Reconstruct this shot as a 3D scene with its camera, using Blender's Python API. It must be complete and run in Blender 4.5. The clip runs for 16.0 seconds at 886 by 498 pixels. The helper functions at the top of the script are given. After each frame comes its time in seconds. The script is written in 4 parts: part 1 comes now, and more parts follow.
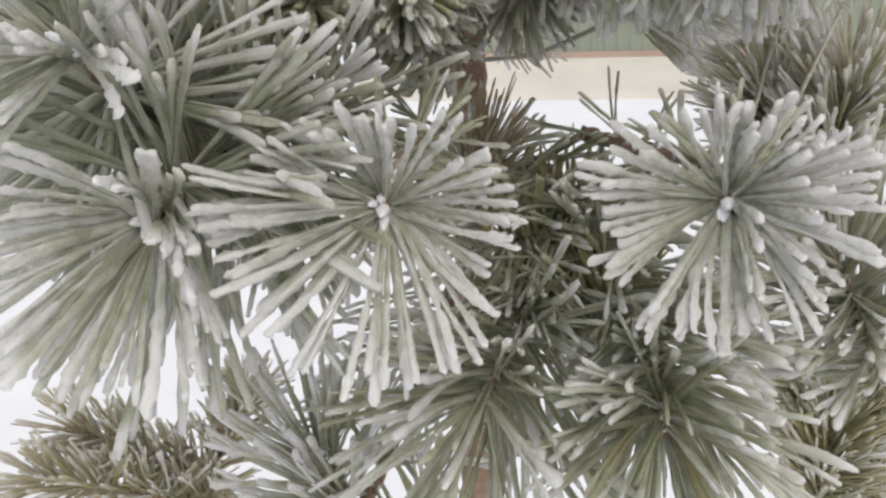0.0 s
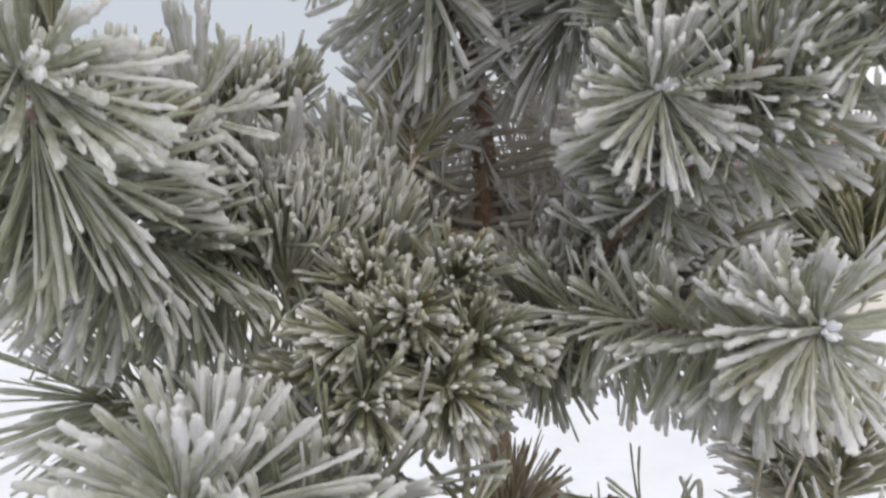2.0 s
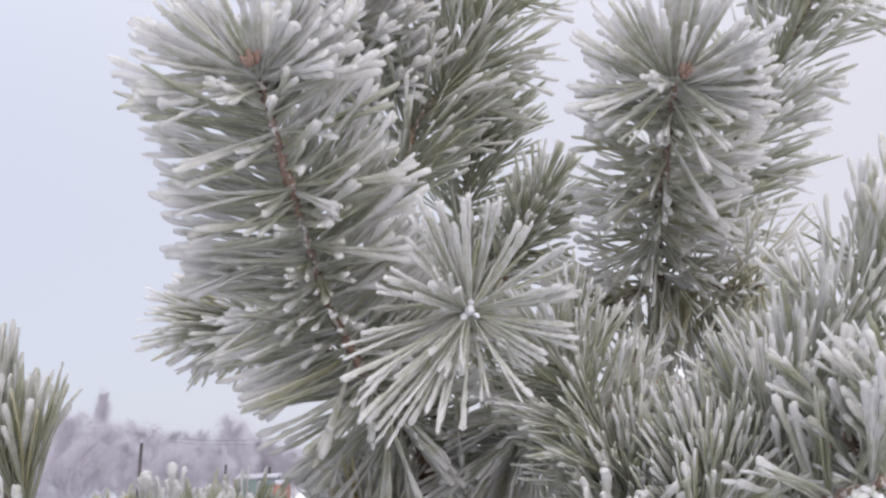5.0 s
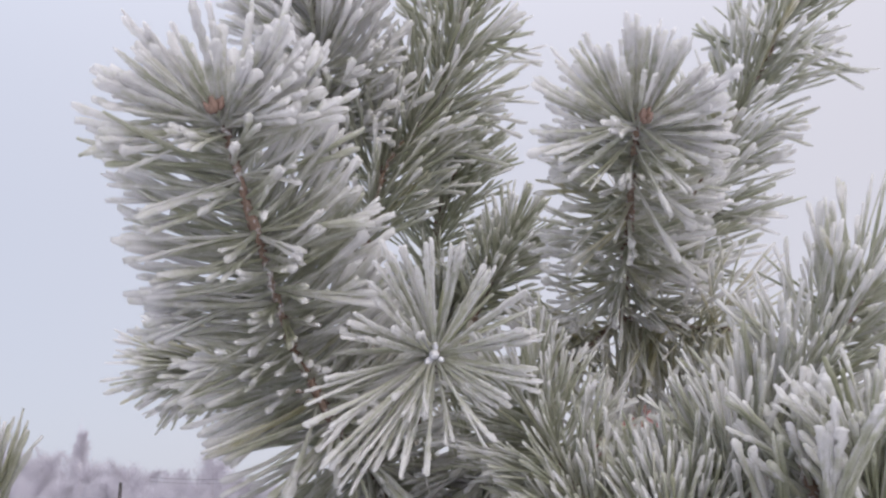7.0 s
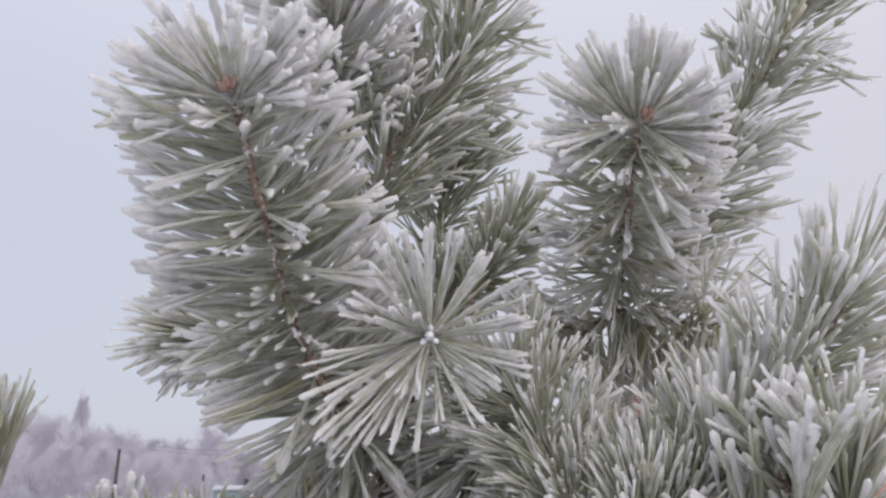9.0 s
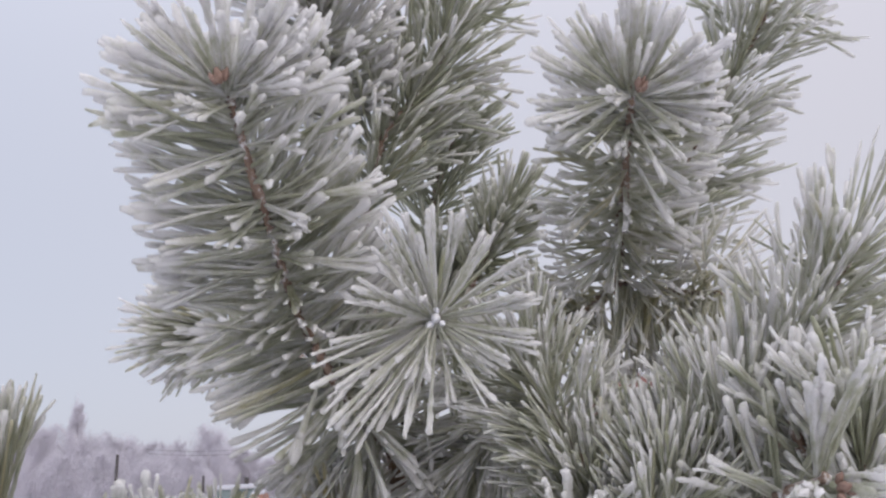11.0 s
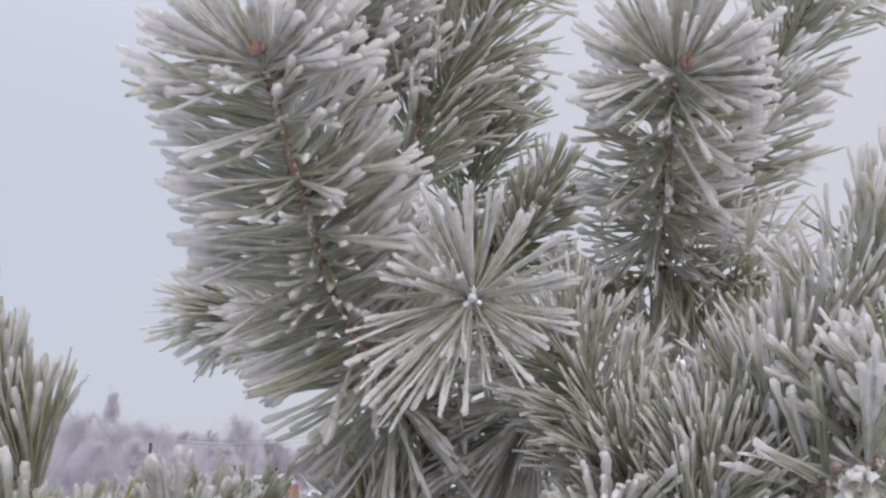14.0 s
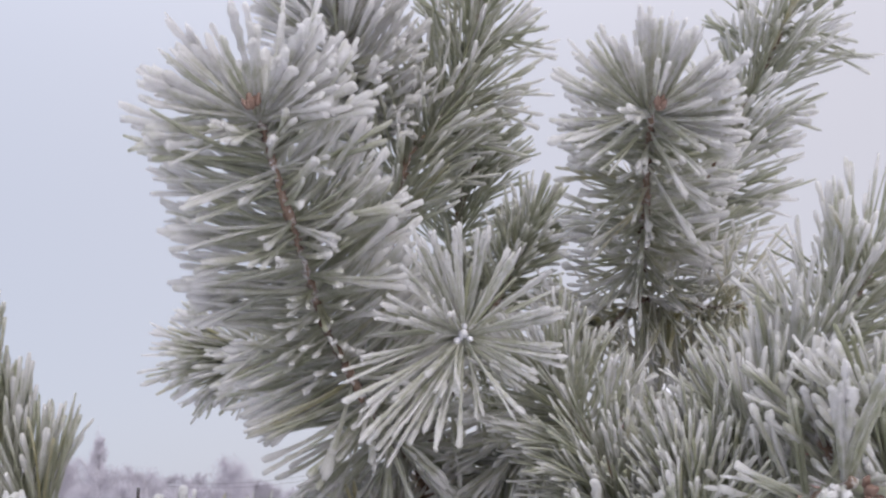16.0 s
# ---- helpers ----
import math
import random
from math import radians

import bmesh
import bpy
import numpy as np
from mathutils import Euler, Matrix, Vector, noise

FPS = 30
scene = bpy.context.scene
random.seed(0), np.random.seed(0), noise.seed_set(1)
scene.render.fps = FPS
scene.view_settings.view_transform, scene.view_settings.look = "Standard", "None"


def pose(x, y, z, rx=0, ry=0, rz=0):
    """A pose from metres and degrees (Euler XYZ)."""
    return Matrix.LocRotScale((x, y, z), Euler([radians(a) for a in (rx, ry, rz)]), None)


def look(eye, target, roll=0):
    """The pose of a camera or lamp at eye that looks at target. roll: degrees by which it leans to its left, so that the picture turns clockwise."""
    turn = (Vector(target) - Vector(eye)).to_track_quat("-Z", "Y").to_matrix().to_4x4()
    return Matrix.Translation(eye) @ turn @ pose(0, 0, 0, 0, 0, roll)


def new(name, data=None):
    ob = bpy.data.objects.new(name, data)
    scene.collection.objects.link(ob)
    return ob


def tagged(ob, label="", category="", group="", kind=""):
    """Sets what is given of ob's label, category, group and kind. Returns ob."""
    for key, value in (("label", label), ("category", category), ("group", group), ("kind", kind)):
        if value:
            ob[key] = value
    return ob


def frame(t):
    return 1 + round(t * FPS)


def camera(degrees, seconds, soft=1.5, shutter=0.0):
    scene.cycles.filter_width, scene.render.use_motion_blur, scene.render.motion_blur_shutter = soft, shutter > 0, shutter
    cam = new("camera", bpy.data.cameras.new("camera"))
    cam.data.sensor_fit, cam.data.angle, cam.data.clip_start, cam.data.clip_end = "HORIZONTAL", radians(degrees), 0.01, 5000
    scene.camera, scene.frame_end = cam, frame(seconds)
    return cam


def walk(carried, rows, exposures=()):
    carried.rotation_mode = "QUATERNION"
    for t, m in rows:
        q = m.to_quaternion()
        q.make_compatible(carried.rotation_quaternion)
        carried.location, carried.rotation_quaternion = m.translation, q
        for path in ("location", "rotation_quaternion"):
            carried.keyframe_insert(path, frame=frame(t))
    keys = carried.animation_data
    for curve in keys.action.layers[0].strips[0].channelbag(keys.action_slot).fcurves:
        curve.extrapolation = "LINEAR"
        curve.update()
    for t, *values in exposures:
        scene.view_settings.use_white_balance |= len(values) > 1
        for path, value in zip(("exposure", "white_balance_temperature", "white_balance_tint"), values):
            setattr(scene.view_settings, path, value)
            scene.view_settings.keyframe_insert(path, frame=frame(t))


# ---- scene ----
cam = camera(52.20, 16.0, soft=2.5, shutter=0.2)
PATH = [
    (0, (0.00897, 0.00009, 1.25221), (-0.05454, 1.91506, 0.67875), -1.251),
    (0.5, (0.00639, -0.00500, 1.26037), (-0.06017, 1.93201, 0.76686), -1.528),
    (1, (0.00456, -0.01370, 1.27166), (-0.05808, 1.94802, 0.88730), -1.835),
    (1.5, (0.00215, -0.02232, 1.29385), (-0.05968, 1.95953, 1.03220), -1.914),
    (2, (-0.00525, -0.02889, 1.32872), (-0.06363, 1.96795, 1.23260), -1.434),
    (2.5, (-0.01270, -0.03555, 1.36107), (-0.07272, 1.96299, 1.40856), -1.485),
    (3, (-0.01886, -0.03766, 1.38234), (-0.07284, 1.95239, 1.57406), -1.760),
    (3.5, (-0.01923, -0.04020, 1.38929), (-0.04808, 1.93883, 1.67675), -2.184),
    (4, (-0.01547, -0.04566, 1.39627), (0.00204, 1.92050, 1.76220), -2.530),
    (4.5, (-0.01144, -0.05586, 1.40289), (0.04054, 1.89715, 1.83074), -2.511),
    (5, (-0.01062, -0.06425, 1.41069), (0.07438, 1.87113, 1.90774), -2.655),
    (5.2, (-0.00940, -0.06514, 1.41283), (0.07921, 1.86408, 1.93271), -2.673),
    (7.3, (-0.00076, -0.06723, 1.41445), (0.13063, 1.84532, 1.98444), -3.364),
    (7.5, (-0.00060, -0.06732, 1.41479), (0.13384, 1.84684, 1.97865), -3.440),
    (8, (-0.00052, -0.07047, 1.41416), (0.13487, 1.84433, 1.97560), -3.333),
    (8.5, (-0.00198, -0.07383, 1.41434), (0.13629, 1.84116, 1.97440), -3.200),
    (9, (0.00174, -0.07978, 1.41094), (0.11051, 1.84406, 1.94667), -0.287),
    (9.5, (-0.00500, -0.07780, 1.40860), (0.12600, 1.85190, 1.91900), -3.300),
    (11.5, (-0.00570, -0.07770, 1.40840), (0.12871, 1.85190, 1.91692), -3.651),
    (12, (-0.00594, -0.07585, 1.40742), (0.11978, 1.85622, 1.90870), -3.584),
    (12.5, (-0.00549, -0.07260, 1.40653), (0.11169, 1.86397, 1.89229), -3.484),
    (13, (-0.00443, -0.07047, 1.40510), (0.10890, 1.86848, 1.88221), -3.394),
    (13.5, (-0.00474, -0.06892, 1.40362), (0.09151, 1.86901, 1.88858), -3.032),
    (14, (-0.00818, -0.06763, 1.40272), (0.05764, 1.86740, 1.90406), -2.390),
    (14.5, (-0.01726, -0.07217, 1.40479), (0.05015, 1.86681, 1.89039), -1.948),
    (15, (-0.01550, -0.07434, 1.39813), (0.08052, 1.86191, 1.88979), -1.968),
    (15.5, (-0.00845, -0.08047, 1.39905), (0.12727, 1.84722, 1.91438), -2.840),
    (16, (-0.01090, -0.08645, 1.40050), (0.08883, 1.82735, 1.97269), -4.165),
]
walk(cam, [(t, look(eye, target, roll)) for t, eye, target, roll in PATH],
     [(0, -0.08, 6950, 3), (0.5, -0.09, 6980, 3), (1.0, -0.15, 6980, 2), (1.5, -0.14, 6950, 2), (2.5, 0.13, 6520, 6), (3.5, 0.24, 6550, 8), (5, 0.13, 6500, 9), (8.5, -0.05, 6480, 10),
      (12.5, -0.09, 6480, 10), (14.5, -0.11, 6500, 9), (16, -0.06, 6450, 10)])

# ---- overcast winter light: a pale even sky and a faint, very wide sun ----
world = bpy.data.worlds.new("overcast_sky")
scene.world = world
world.use_nodes = True
wn, wl = world.node_tree.nodes, world.node_tree.links
wn.clear()
sky = wn.new("ShaderNodeTexSky")
sky.sky_type, sky.sun_disc = "NISHITA", False
sky.sun_elevation, sky.sun_rotation = radians(38), radians(166)
sky.dust_density, sky.air_density = 4.0, 1.0
sky_bg, cloud_bg, add, out = wn.new("ShaderNodeBackground"), wn.new("ShaderNodeBackground"), wn.new("ShaderNodeAddShader"), wn.new("ShaderNodeOutputWorld")
sky_bg.inputs["Strength"].default_value = 0.02
# bluer towards the west, faintly warmer on the sun's side
tint = wn.new("ShaderNodeMix")
tint.data_type = "RGBA"
tint.inputs[6].default_value, tint.inputs[7].default_value = (0.615, 0.638, 0.745, 1), (0.69, 0.67, 0.735, 1)
wl.new(tint.outputs[2], cloud_bg.inputs["Color"])
# an overcast sky is brightest overhead
geo, sep = wn.new("ShaderNodeTexCoord"), wn.new("ShaderNodeSeparateXYZ")
wl.new(geo.outputs["Generated"], sep.inputs[0])
power, lift = wn.new("ShaderNodeMath"), wn.new("ShaderNodeMath")
up = wn.new("ShaderNodeMath")
up.operation, up.inputs[1].default_value = "MAXIMUM", 0.0
power.operation, power.inputs[1].default_value = "POWER", 3.5
lift.operation, lift.inputs[1].default_value, lift.inputs[2].default_value = "MULTIPLY_ADD", 1.7, 0.92
side = wn.new("ShaderNodeMath")
side.operation, side.use_clamp, side.inputs[1].default_value, side.inputs[2].default_value = "MULTIPLY_ADD", True, 1.1, 0.5
wl.new(sep.outputs["X"], side.inputs[0])
wl.new(side.outputs[0], tint.inputs[0])
wl.new(sep.outputs["Z"], up.inputs[0])
wl.new(up.outputs[0], power.inputs[0])
wl.new(power.outputs[0], lift.inputs[0])
wl.new(lift.outputs[0], cloud_bg.inputs["Strength"])
wl.new(sky.outputs["Color"], sky_bg.inputs["Color"])
wl.new(sky_bg.outputs[0], add.inputs[0])
wl.new(cloud_bg.outputs[0], add.inputs[1])
wl.new(add.outputs[0], out.inputs["Surface"])
sun_data = bpy.data.lights.new("sun", "SUN")
sun_data.energy, sun_data.angle, sun_data.color = 1.5, radians(60), (1.0, 0.96, 0.9)
sun = new("sun", sun_data)
sun.matrix_world = look((2, -8, 6.5), (0, 0, 0))


# ---- materials ----
def material(name):
    m = bpy.data.materials.new(name)
    m.use_nodes = True
    nt = m.node_tree
    nt.nodes.clear()
    b, o = nt.nodes.new("ShaderNodeBsdfPrincipled"), nt.nodes.new("ShaderNodeOutputMaterial")
    nt.links.new(b.outputs[0], o.inputs[0])
    return m, nt, b


def node(nt, kind, **values):
    n = nt.nodes.new(kind)
    for key, value in values.items():
        n.inputs[key.replace("_", " ")].default_value = value
    return n


def noise_of(nt, scale, detail=4.0, rough=0.6, space="Object"):
    tc = nt.nodes.new("ShaderNodeTexCoord")
    n = node(nt, "ShaderNodeTexNoise", Scale=scale, Detail=detail, Roughness=rough)
    nt.links.new(tc.outputs[space], n.inputs["Vector"])
    return n


def ramp(nt, source, stops):
    r = nt.nodes.new("ShaderNodeValToRGB")
    while len(r.color_ramp.elements) < len(stops):
        r.color_ramp.elements.new(0.5)
    for e, (p, c) in zip(r.color_ramp.elements, stops):
        e.position, e.color = p, (*c, 1)
    nt.links.new(source, r.inputs[0])
    return r


def mixed(nt, fac, a, b):
    m = nt.nodes.new("ShaderNodeMix")
    m.data_type = "RGBA"
    for socket, value in ((m.inputs[0], fac), (m.inputs[6], a), (m.inputs[7], b)):
        if isinstance(value, (int, float)):
            socket.default_value = value
        elif isinstance(value, tuple):
            socket.default_value = (*value, 1)
        else:
            nt.links.new(value, socket)
    return m.outputs[2]


def maths(nt, op, a, b):
    m = nt.nodes.new("ShaderNodeMath")
    m.operation = op
    m.use_clamp = True
    for socket, value in zip(m.inputs, (a, b)):
        if isinstance(value, (int, float)):
            socket.default_value = value
        else:
            nt.links.new(value, socket)
    return m.outputs[0]


def bump(nt, b, height, strength, distance):
    n = node(nt, "ShaderNodeBump", Strength=strength, Distance=distance)
    nt.links.new(height, n.inputs["Height"])
    nt.links.new(n.outputs[0], b.inputs["Normal"])


def plain(name, light, dark, scale, roughness=0.8, relief=0.0, distance=0.01, metallic=0.0):
    """A surface with two tones of grain and a little relief."""
    m, nt, b = material(name)
    fine, coarse = noise_of(nt, scale, 6), noise_of(nt, scale * 0.13, 3)
    c = ramp(nt, fine.outputs[0], ((0.35, dark), (0.65, light)))
    c2 = ramp(nt, coarse.outputs[0], ((0.35, dark), (0.65, light)))
    nt.links.new(mixed(nt, 0.5, c.outputs[0], c2.outputs[0]), b.inputs["Base Color"])
    b.inputs["Roughness"].default_value, b.inputs["Metallic"].default_value = roughness, metallic
    if relief:
        bump(nt, b, fine.outputs[0], relief, distance)
    return m


def needle_material():
    """Pine needle, dull green to straw, under a crust of hoar frost that thickens along edges and tips."""
    m, nt, b = material("frosted_needle")
    fa, ta = nt.nodes.new("ShaderNodeAttribute"), nt.nodes.new("ShaderNodeAttribute")
    fa.attribute_name, ta.attribute_name = "frost", "tone"
    green = ramp(nt, ta.outputs["Fac"], ((0.0, (0.34, 0.37, 0.265)), (0.5, (0.405, 0.415, 0.275)), (0.8, (0.58, 0.50, 0.22)), (1.0, (0.56, 0.44, 0.32))))
    grain, patch = noise_of(nt, 1400, 3, 0.7), noise_of(nt, 140, 3, 0.6)
    f1 = maths(nt, "MULTIPLY_ADD", grain.outputs[0], 0.7)
    f1.node.inputs[2].default_value = -0.35
    f1.node.use_clamp = False
    f2 = maths(nt, "MULTIPLY_ADD", patch.outputs[0], 0.8)
    f2.node.inputs[2].default_value = -0.4
    f2.node.use_clamp = False
    s = maths(nt, "ADD", f1, f2)
    s.node.use_clamp = False
    cover = maths(nt, "ADD", fa.outputs["Fac"], s)
    # thin rime is greyish cream, the thick crust at the ends a cold white
    rime = ramp(nt, cover, ((0.35, (0.80, 0.80, 0.685)), (0.95, (0.94, 0.93, 0.935))))
    colour = mixed(nt, cover, green.outputs[0], rime.outputs[0])
    nt.links.new(colour, b.inputs["Base Color"])
    b.inputs["Roughness"].default_value = 0.75
    b.inputs["Specular IOR Level"].default_value = 0.25
    bump(nt, b, grain.outputs[0], 0.9, 0.001)
    # ice crystals let some light through
    tl, mx = nt.nodes.new("ShaderNodeBsdfTranslucent"), nt.nodes.new("ShaderNodeMixShader")
    nt.links.new(colour, tl.inputs["Color"])
    mx.inputs[0].default_value = 0.54
    nt.links.new(b.outputs[0], mx.inputs[1])
    nt.links.new(tl.outputs[0], mx.inputs[2])
    nt.links.new(mx.outputs[0], nt.nodes["Material Output"].inputs[0])
    return m


NEEDLE = needle_material()
FROST = plain("hoar_frost", (0.84, 0.84, 0.88), (0.70, 0.70, 0.75), 900, 0.8, 0.5, 0.0006)
BARK = plain("pine_bark", (0.40, 0.28, 0.21), (0.15, 0.095, 0.07), 260, 0.9, 0.9, 0.002)
TWIG = plain("twig_bark", (0.31, 0.22, 0.17), (0.13, 0.08, 0.058), 500, 0.85, 0.8, 0.001)
# rime clings to the twigs in patches
nt = TWIG.node_tree
bark, patch = nt.nodes["Principled BSDF"], noise_of(nt, 170, 4, 0.7)
cling = ramp(nt, patch.outputs[0], ((0.52, (0, 0, 0)), (0.62, (1, 1, 1))))
nt.links.new(mixed(nt, cling.outputs[0], bark.inputs["Base Color"].links[0].from_socket, (0.80, 0.79, 0.80)), bark.inputs["Base Color"])
RIMED = plain("rimed_bark", (0.52, 0.49, 0.45), (0.27, 0.24, 0.20), 420, 0.9, 0.8, 0.001)
BUD = plain("bud_scales", (0.36, 0.25, 0.205), (0.20, 0.12, 0.095), 700, 0.7, 0.6, 0.0008)
SNOW = plain("snow", (0.72, 0.72, 0.75), (0.64, 0.64, 0.68), 3.0, 0.7, 0.4, 0.03)
TRACK = plain("packed_snow", (0.62, 0.58, 0.52), (0.50, 0.46, 0.41), 1.5, 0.8, 0.3, 0.02)
# pale with frost, and distance haze put into the low-contrast colour
HAZY_RIME = plain("hazy_hoary_twigs", (0.78, 0.765, 0.80), (0.71, 0.695, 0.735), 0.8, 0.9)
# rime scatters light; the strong mix also flattens the crowns as haze would
thin, mix = HAZY_RIME.node_tree.nodes.new("ShaderNodeBsdfTranslucent"), HAZY_RIME.node_tree.nodes.new("ShaderNodeMixShader")
thin.inputs["Color"].default_value = (0.775, 0.755, 0.79, 1)
mix.inputs[0].default_value = 0.68
HAZY_RIME.node_tree.links.new(HAZY_RIME.node_tree.nodes["Principled BSDF"].outputs[0], mix.inputs[1])
HAZY_RIME.node_tree.links.new(thin.outputs[0], mix.inputs[2])
HAZY_RIME.node_tree.links.new(mix.outputs[0], HAZY_RIME.node_tree.nodes["Material Output"].inputs[0])
# frosted bark, lightened further to stand in for haze
HAZY_BARK = plain("hazy_hoary_bark", (0.72, 0.69, 0.72), (0.52, 0.49, 0.52), 1.5, 0.9)
FENCE = plain("green_sheet", (0.25, 0.28, 0.235), (0.20, 0.225, 0.185), 1.2, 0.5)
BRICK = plain("red_brick", (0.42, 0.22, 0.18), (0.28, 0.13, 0.11), 4.0, 0.85, 0.3, 0.01)
PLINTH = plain("dusty_brick", (0.44, 0.33, 0.28), (0.34, 0.25, 0.21), 4.0, 0.85, 0.3, 0.01)
THIN = plain("thin_grey_snow", (0.46, 0.46, 0.50), (0.36, 0.36, 0.40), 2.0, 0.8)
TEAL = plain("weathered_teal", (0.165, 0.205, 0.21), (0.125, 0.16, 0.165), 1.0, 0.6)
POLE = plain("tarred_pole", (0.09, 0.08, 0.08), (0.05, 0.045, 0.045), 3.0, 0.85)
ORANGE = plain("orange_brick", (0.33, 0.18, 0.14), (0.24, 0.13, 0.10), 3.0, 0.85)
GLASS = plain("dark_pane", (0.05, 0.055, 0.06), (0.03, 0.033, 0.036), 1.0, 0.1)


# ---- building blocks ----
def finish(name, bm, mat, parent=None, label=""):
    me = bpy.data.meshes.new(name)
    bm.to_mesh(me)
    bm.free()
    me.materials.append(mat)
    ob = new(name, me)
    ob.parent = parent
    return tagged(ob, label)


def part(name, bm, mat, parent, label=""):
    return finish(name, bm, mat, parent, label)


def box(bm, x0, x1, y0, y1, z0, z1, bevel=0.0):
    g = bmesh.ops.create_cube(bm, size=1.0, matrix=Matrix.LocRotScale(((x0 + x1) / 2, (y0 + y1) / 2, (z0 + z1) / 2), None, (x1 - x0, y1 - y0, z1 - z0)))
    if bevel:
        edges = list({e for v in g["verts"] for e in v.link_edges})
        bmesh.ops.bevel(bm, geom=edges, offset=bevel, segments=2, affect="EDGES")
    return bm


def spline(points, count):
    """Evenly many points on a smooth line through the given ones."""
    p = np.array([points[0], *points, points[-1]], float)
    p[0], p[-1] = 2 * p[1] - p[2], 2 * p[-2] - p[-3]
    rows, seg = [], len(points) - 1
    for u in np.linspace(0, seg, count):
        i = min(int(u), seg - 1)
        s = u - i
        a, b, c, d = p[i], p[i + 1], p[i + 2], p[i + 3]
        rows.append(0.5 * (2 * b + (c - a) * s + (2 * a - 5 * b + 4 * c - d) * s * s + (3 * b - a - 3 * c + d) * s ** 3))
    return np.array(rows)


def tube(name, points, r0, r1, mat, parent=None, sides=10, count=24, rough=0.12, seed=0, label=""):
    """A tapered, slightly knobbly stem along a smooth line."""
    rng = np.random.default_rng(seed + 900)
    line = spline(points, count)
    bm = bmesh.new()
    rings = []
    up = Vector((0.31, 0.22, 0.92))
    for i, c in enumerate(line):
        t = Vector(line[min(i + 1, count - 1)] - line[max(i - 1, 0)]).normalized()
        a = t.cross(up).normalized()
        b = t.cross(a)
        r = r0 + (r1 - r0) * i / (count - 1)
        rings.append([bm.verts.new(Vector(c) + (a * math.cos(w) + b * math.sin(w)) * r * (1 + rough * rng.uniform(-1, 1)))
                      for w in np.linspace(0, 2 * math.pi, sides, endpoint=False)])
    for p, q in zip(rings, rings[1:]):
        for j in range(sides):
            bm.faces.new((p[j], p[(j + 1) % sides], q[(j + 1) % sides], q[j]))
    bm.faces.new(rings[0][::-1])
    bm.faces.new(rings[-1])
    for f in bm.faces:
        f.smooth = True
    return finish(name, bm, mat, parent, label)


# needle cross-section: flat on two faces, frost standing on its edges
class Form:
    """How finely a needle is cut: points round it, rings along it, its width and crust at each ring."""

    def __init__(self, sides, rings, rough, ragged, rime, widths):
        w = np.linspace(0, 2 * math.pi, sides, endpoint=False)
        self.sides, self.rings, self.rough, self.ragged, self.rime = sides, rings, rough, ragged, rime
        self.edge = 0.34 if sides < 7 else 0.42
        self.section = np.stack([np.cos(w), 0.6 * np.sin(w)], -1)
        self.ridge = np.abs(np.cos(w)) ** 1.5
        self.along = 1 - (1 - np.linspace(0, 1, rings)) ** 1.35
        key = (0.0, 0.14, 0.34, 0.54, 0.70, 0.83, 0.92, 0.98, 1.0)
        self.width = np.interp(self.along, key, widths)
        self.crust = np.interp(self.along, key, (0.0, 0.03, 0.08, 0.16, 0.30, 0.58, 0.92, 1.0, 1.0))
        # slow swelling of the crust along the needle
        self.swell = np.stack([np.sin(2 * math.pi * k * self.along) for k in (1.3, 2.1, 3.4)])


PLAIN = Form(5, 9, 0.06, 0.15, 0.74, (0.66, 0.76, 0.86, 0.94, 1.00, 1.10, 1.27, 1.24, 0.82))
CRUSTED = Form(7, 20, 0.07, 0.25, 0.68, (0.62, 0.80, 0.92, 0.98, 1.04, 1.10, 1.16, 1.08, 0.50))


def needle_arrays(rng, form, root, way, side, length, width, bend, frost):
    """Vertices, and frost at each, of many needles at once. root, way, side, bend: one row a needle."""
    n = len(root)
    along, crust = form.along, form.crust
    third = np.cross(way, side)
    mid = root[:, None] + way[:, None] * (length[:, None] * along)[..., None] + bend[:, None] * (length[:, None] * along ** 2)[..., None]
    w = width[:, None] * (form.width + (frost[:, None] - 0.5) * 0.9 * crust * form.width) * (1 + form.rough * rng.standard_normal((n, form.rings)))
    w = w * (1 + 0.09 * rng.standard_normal((n, 3)) @ form.swell)
    w = np.maximum(w, 0.0003)[:, :, None] * (1 + form.ragged * rng.standard_normal((n, form.rings, form.sides)))
    co = (mid[:, :, None] + (w * form.section[:, 0])[..., None] * side[:, None, None]
          + (w * form.section[:, 1])[..., None] * third[:, None, None])
    level = frost[:, None, None] * (form.rime + form.edge * form.ridge) + crust[:, None] * (0.12 + 0.54 * frost[:, None, None])
    level = level + rng.normal(0, 0.07, (n, form.rings, 1)) + rng.normal(0, 0.05, (n, form.rings, form.sides))
    return co.reshape(-1, 3), np.clip(level, 0, 1).reshape(-1)


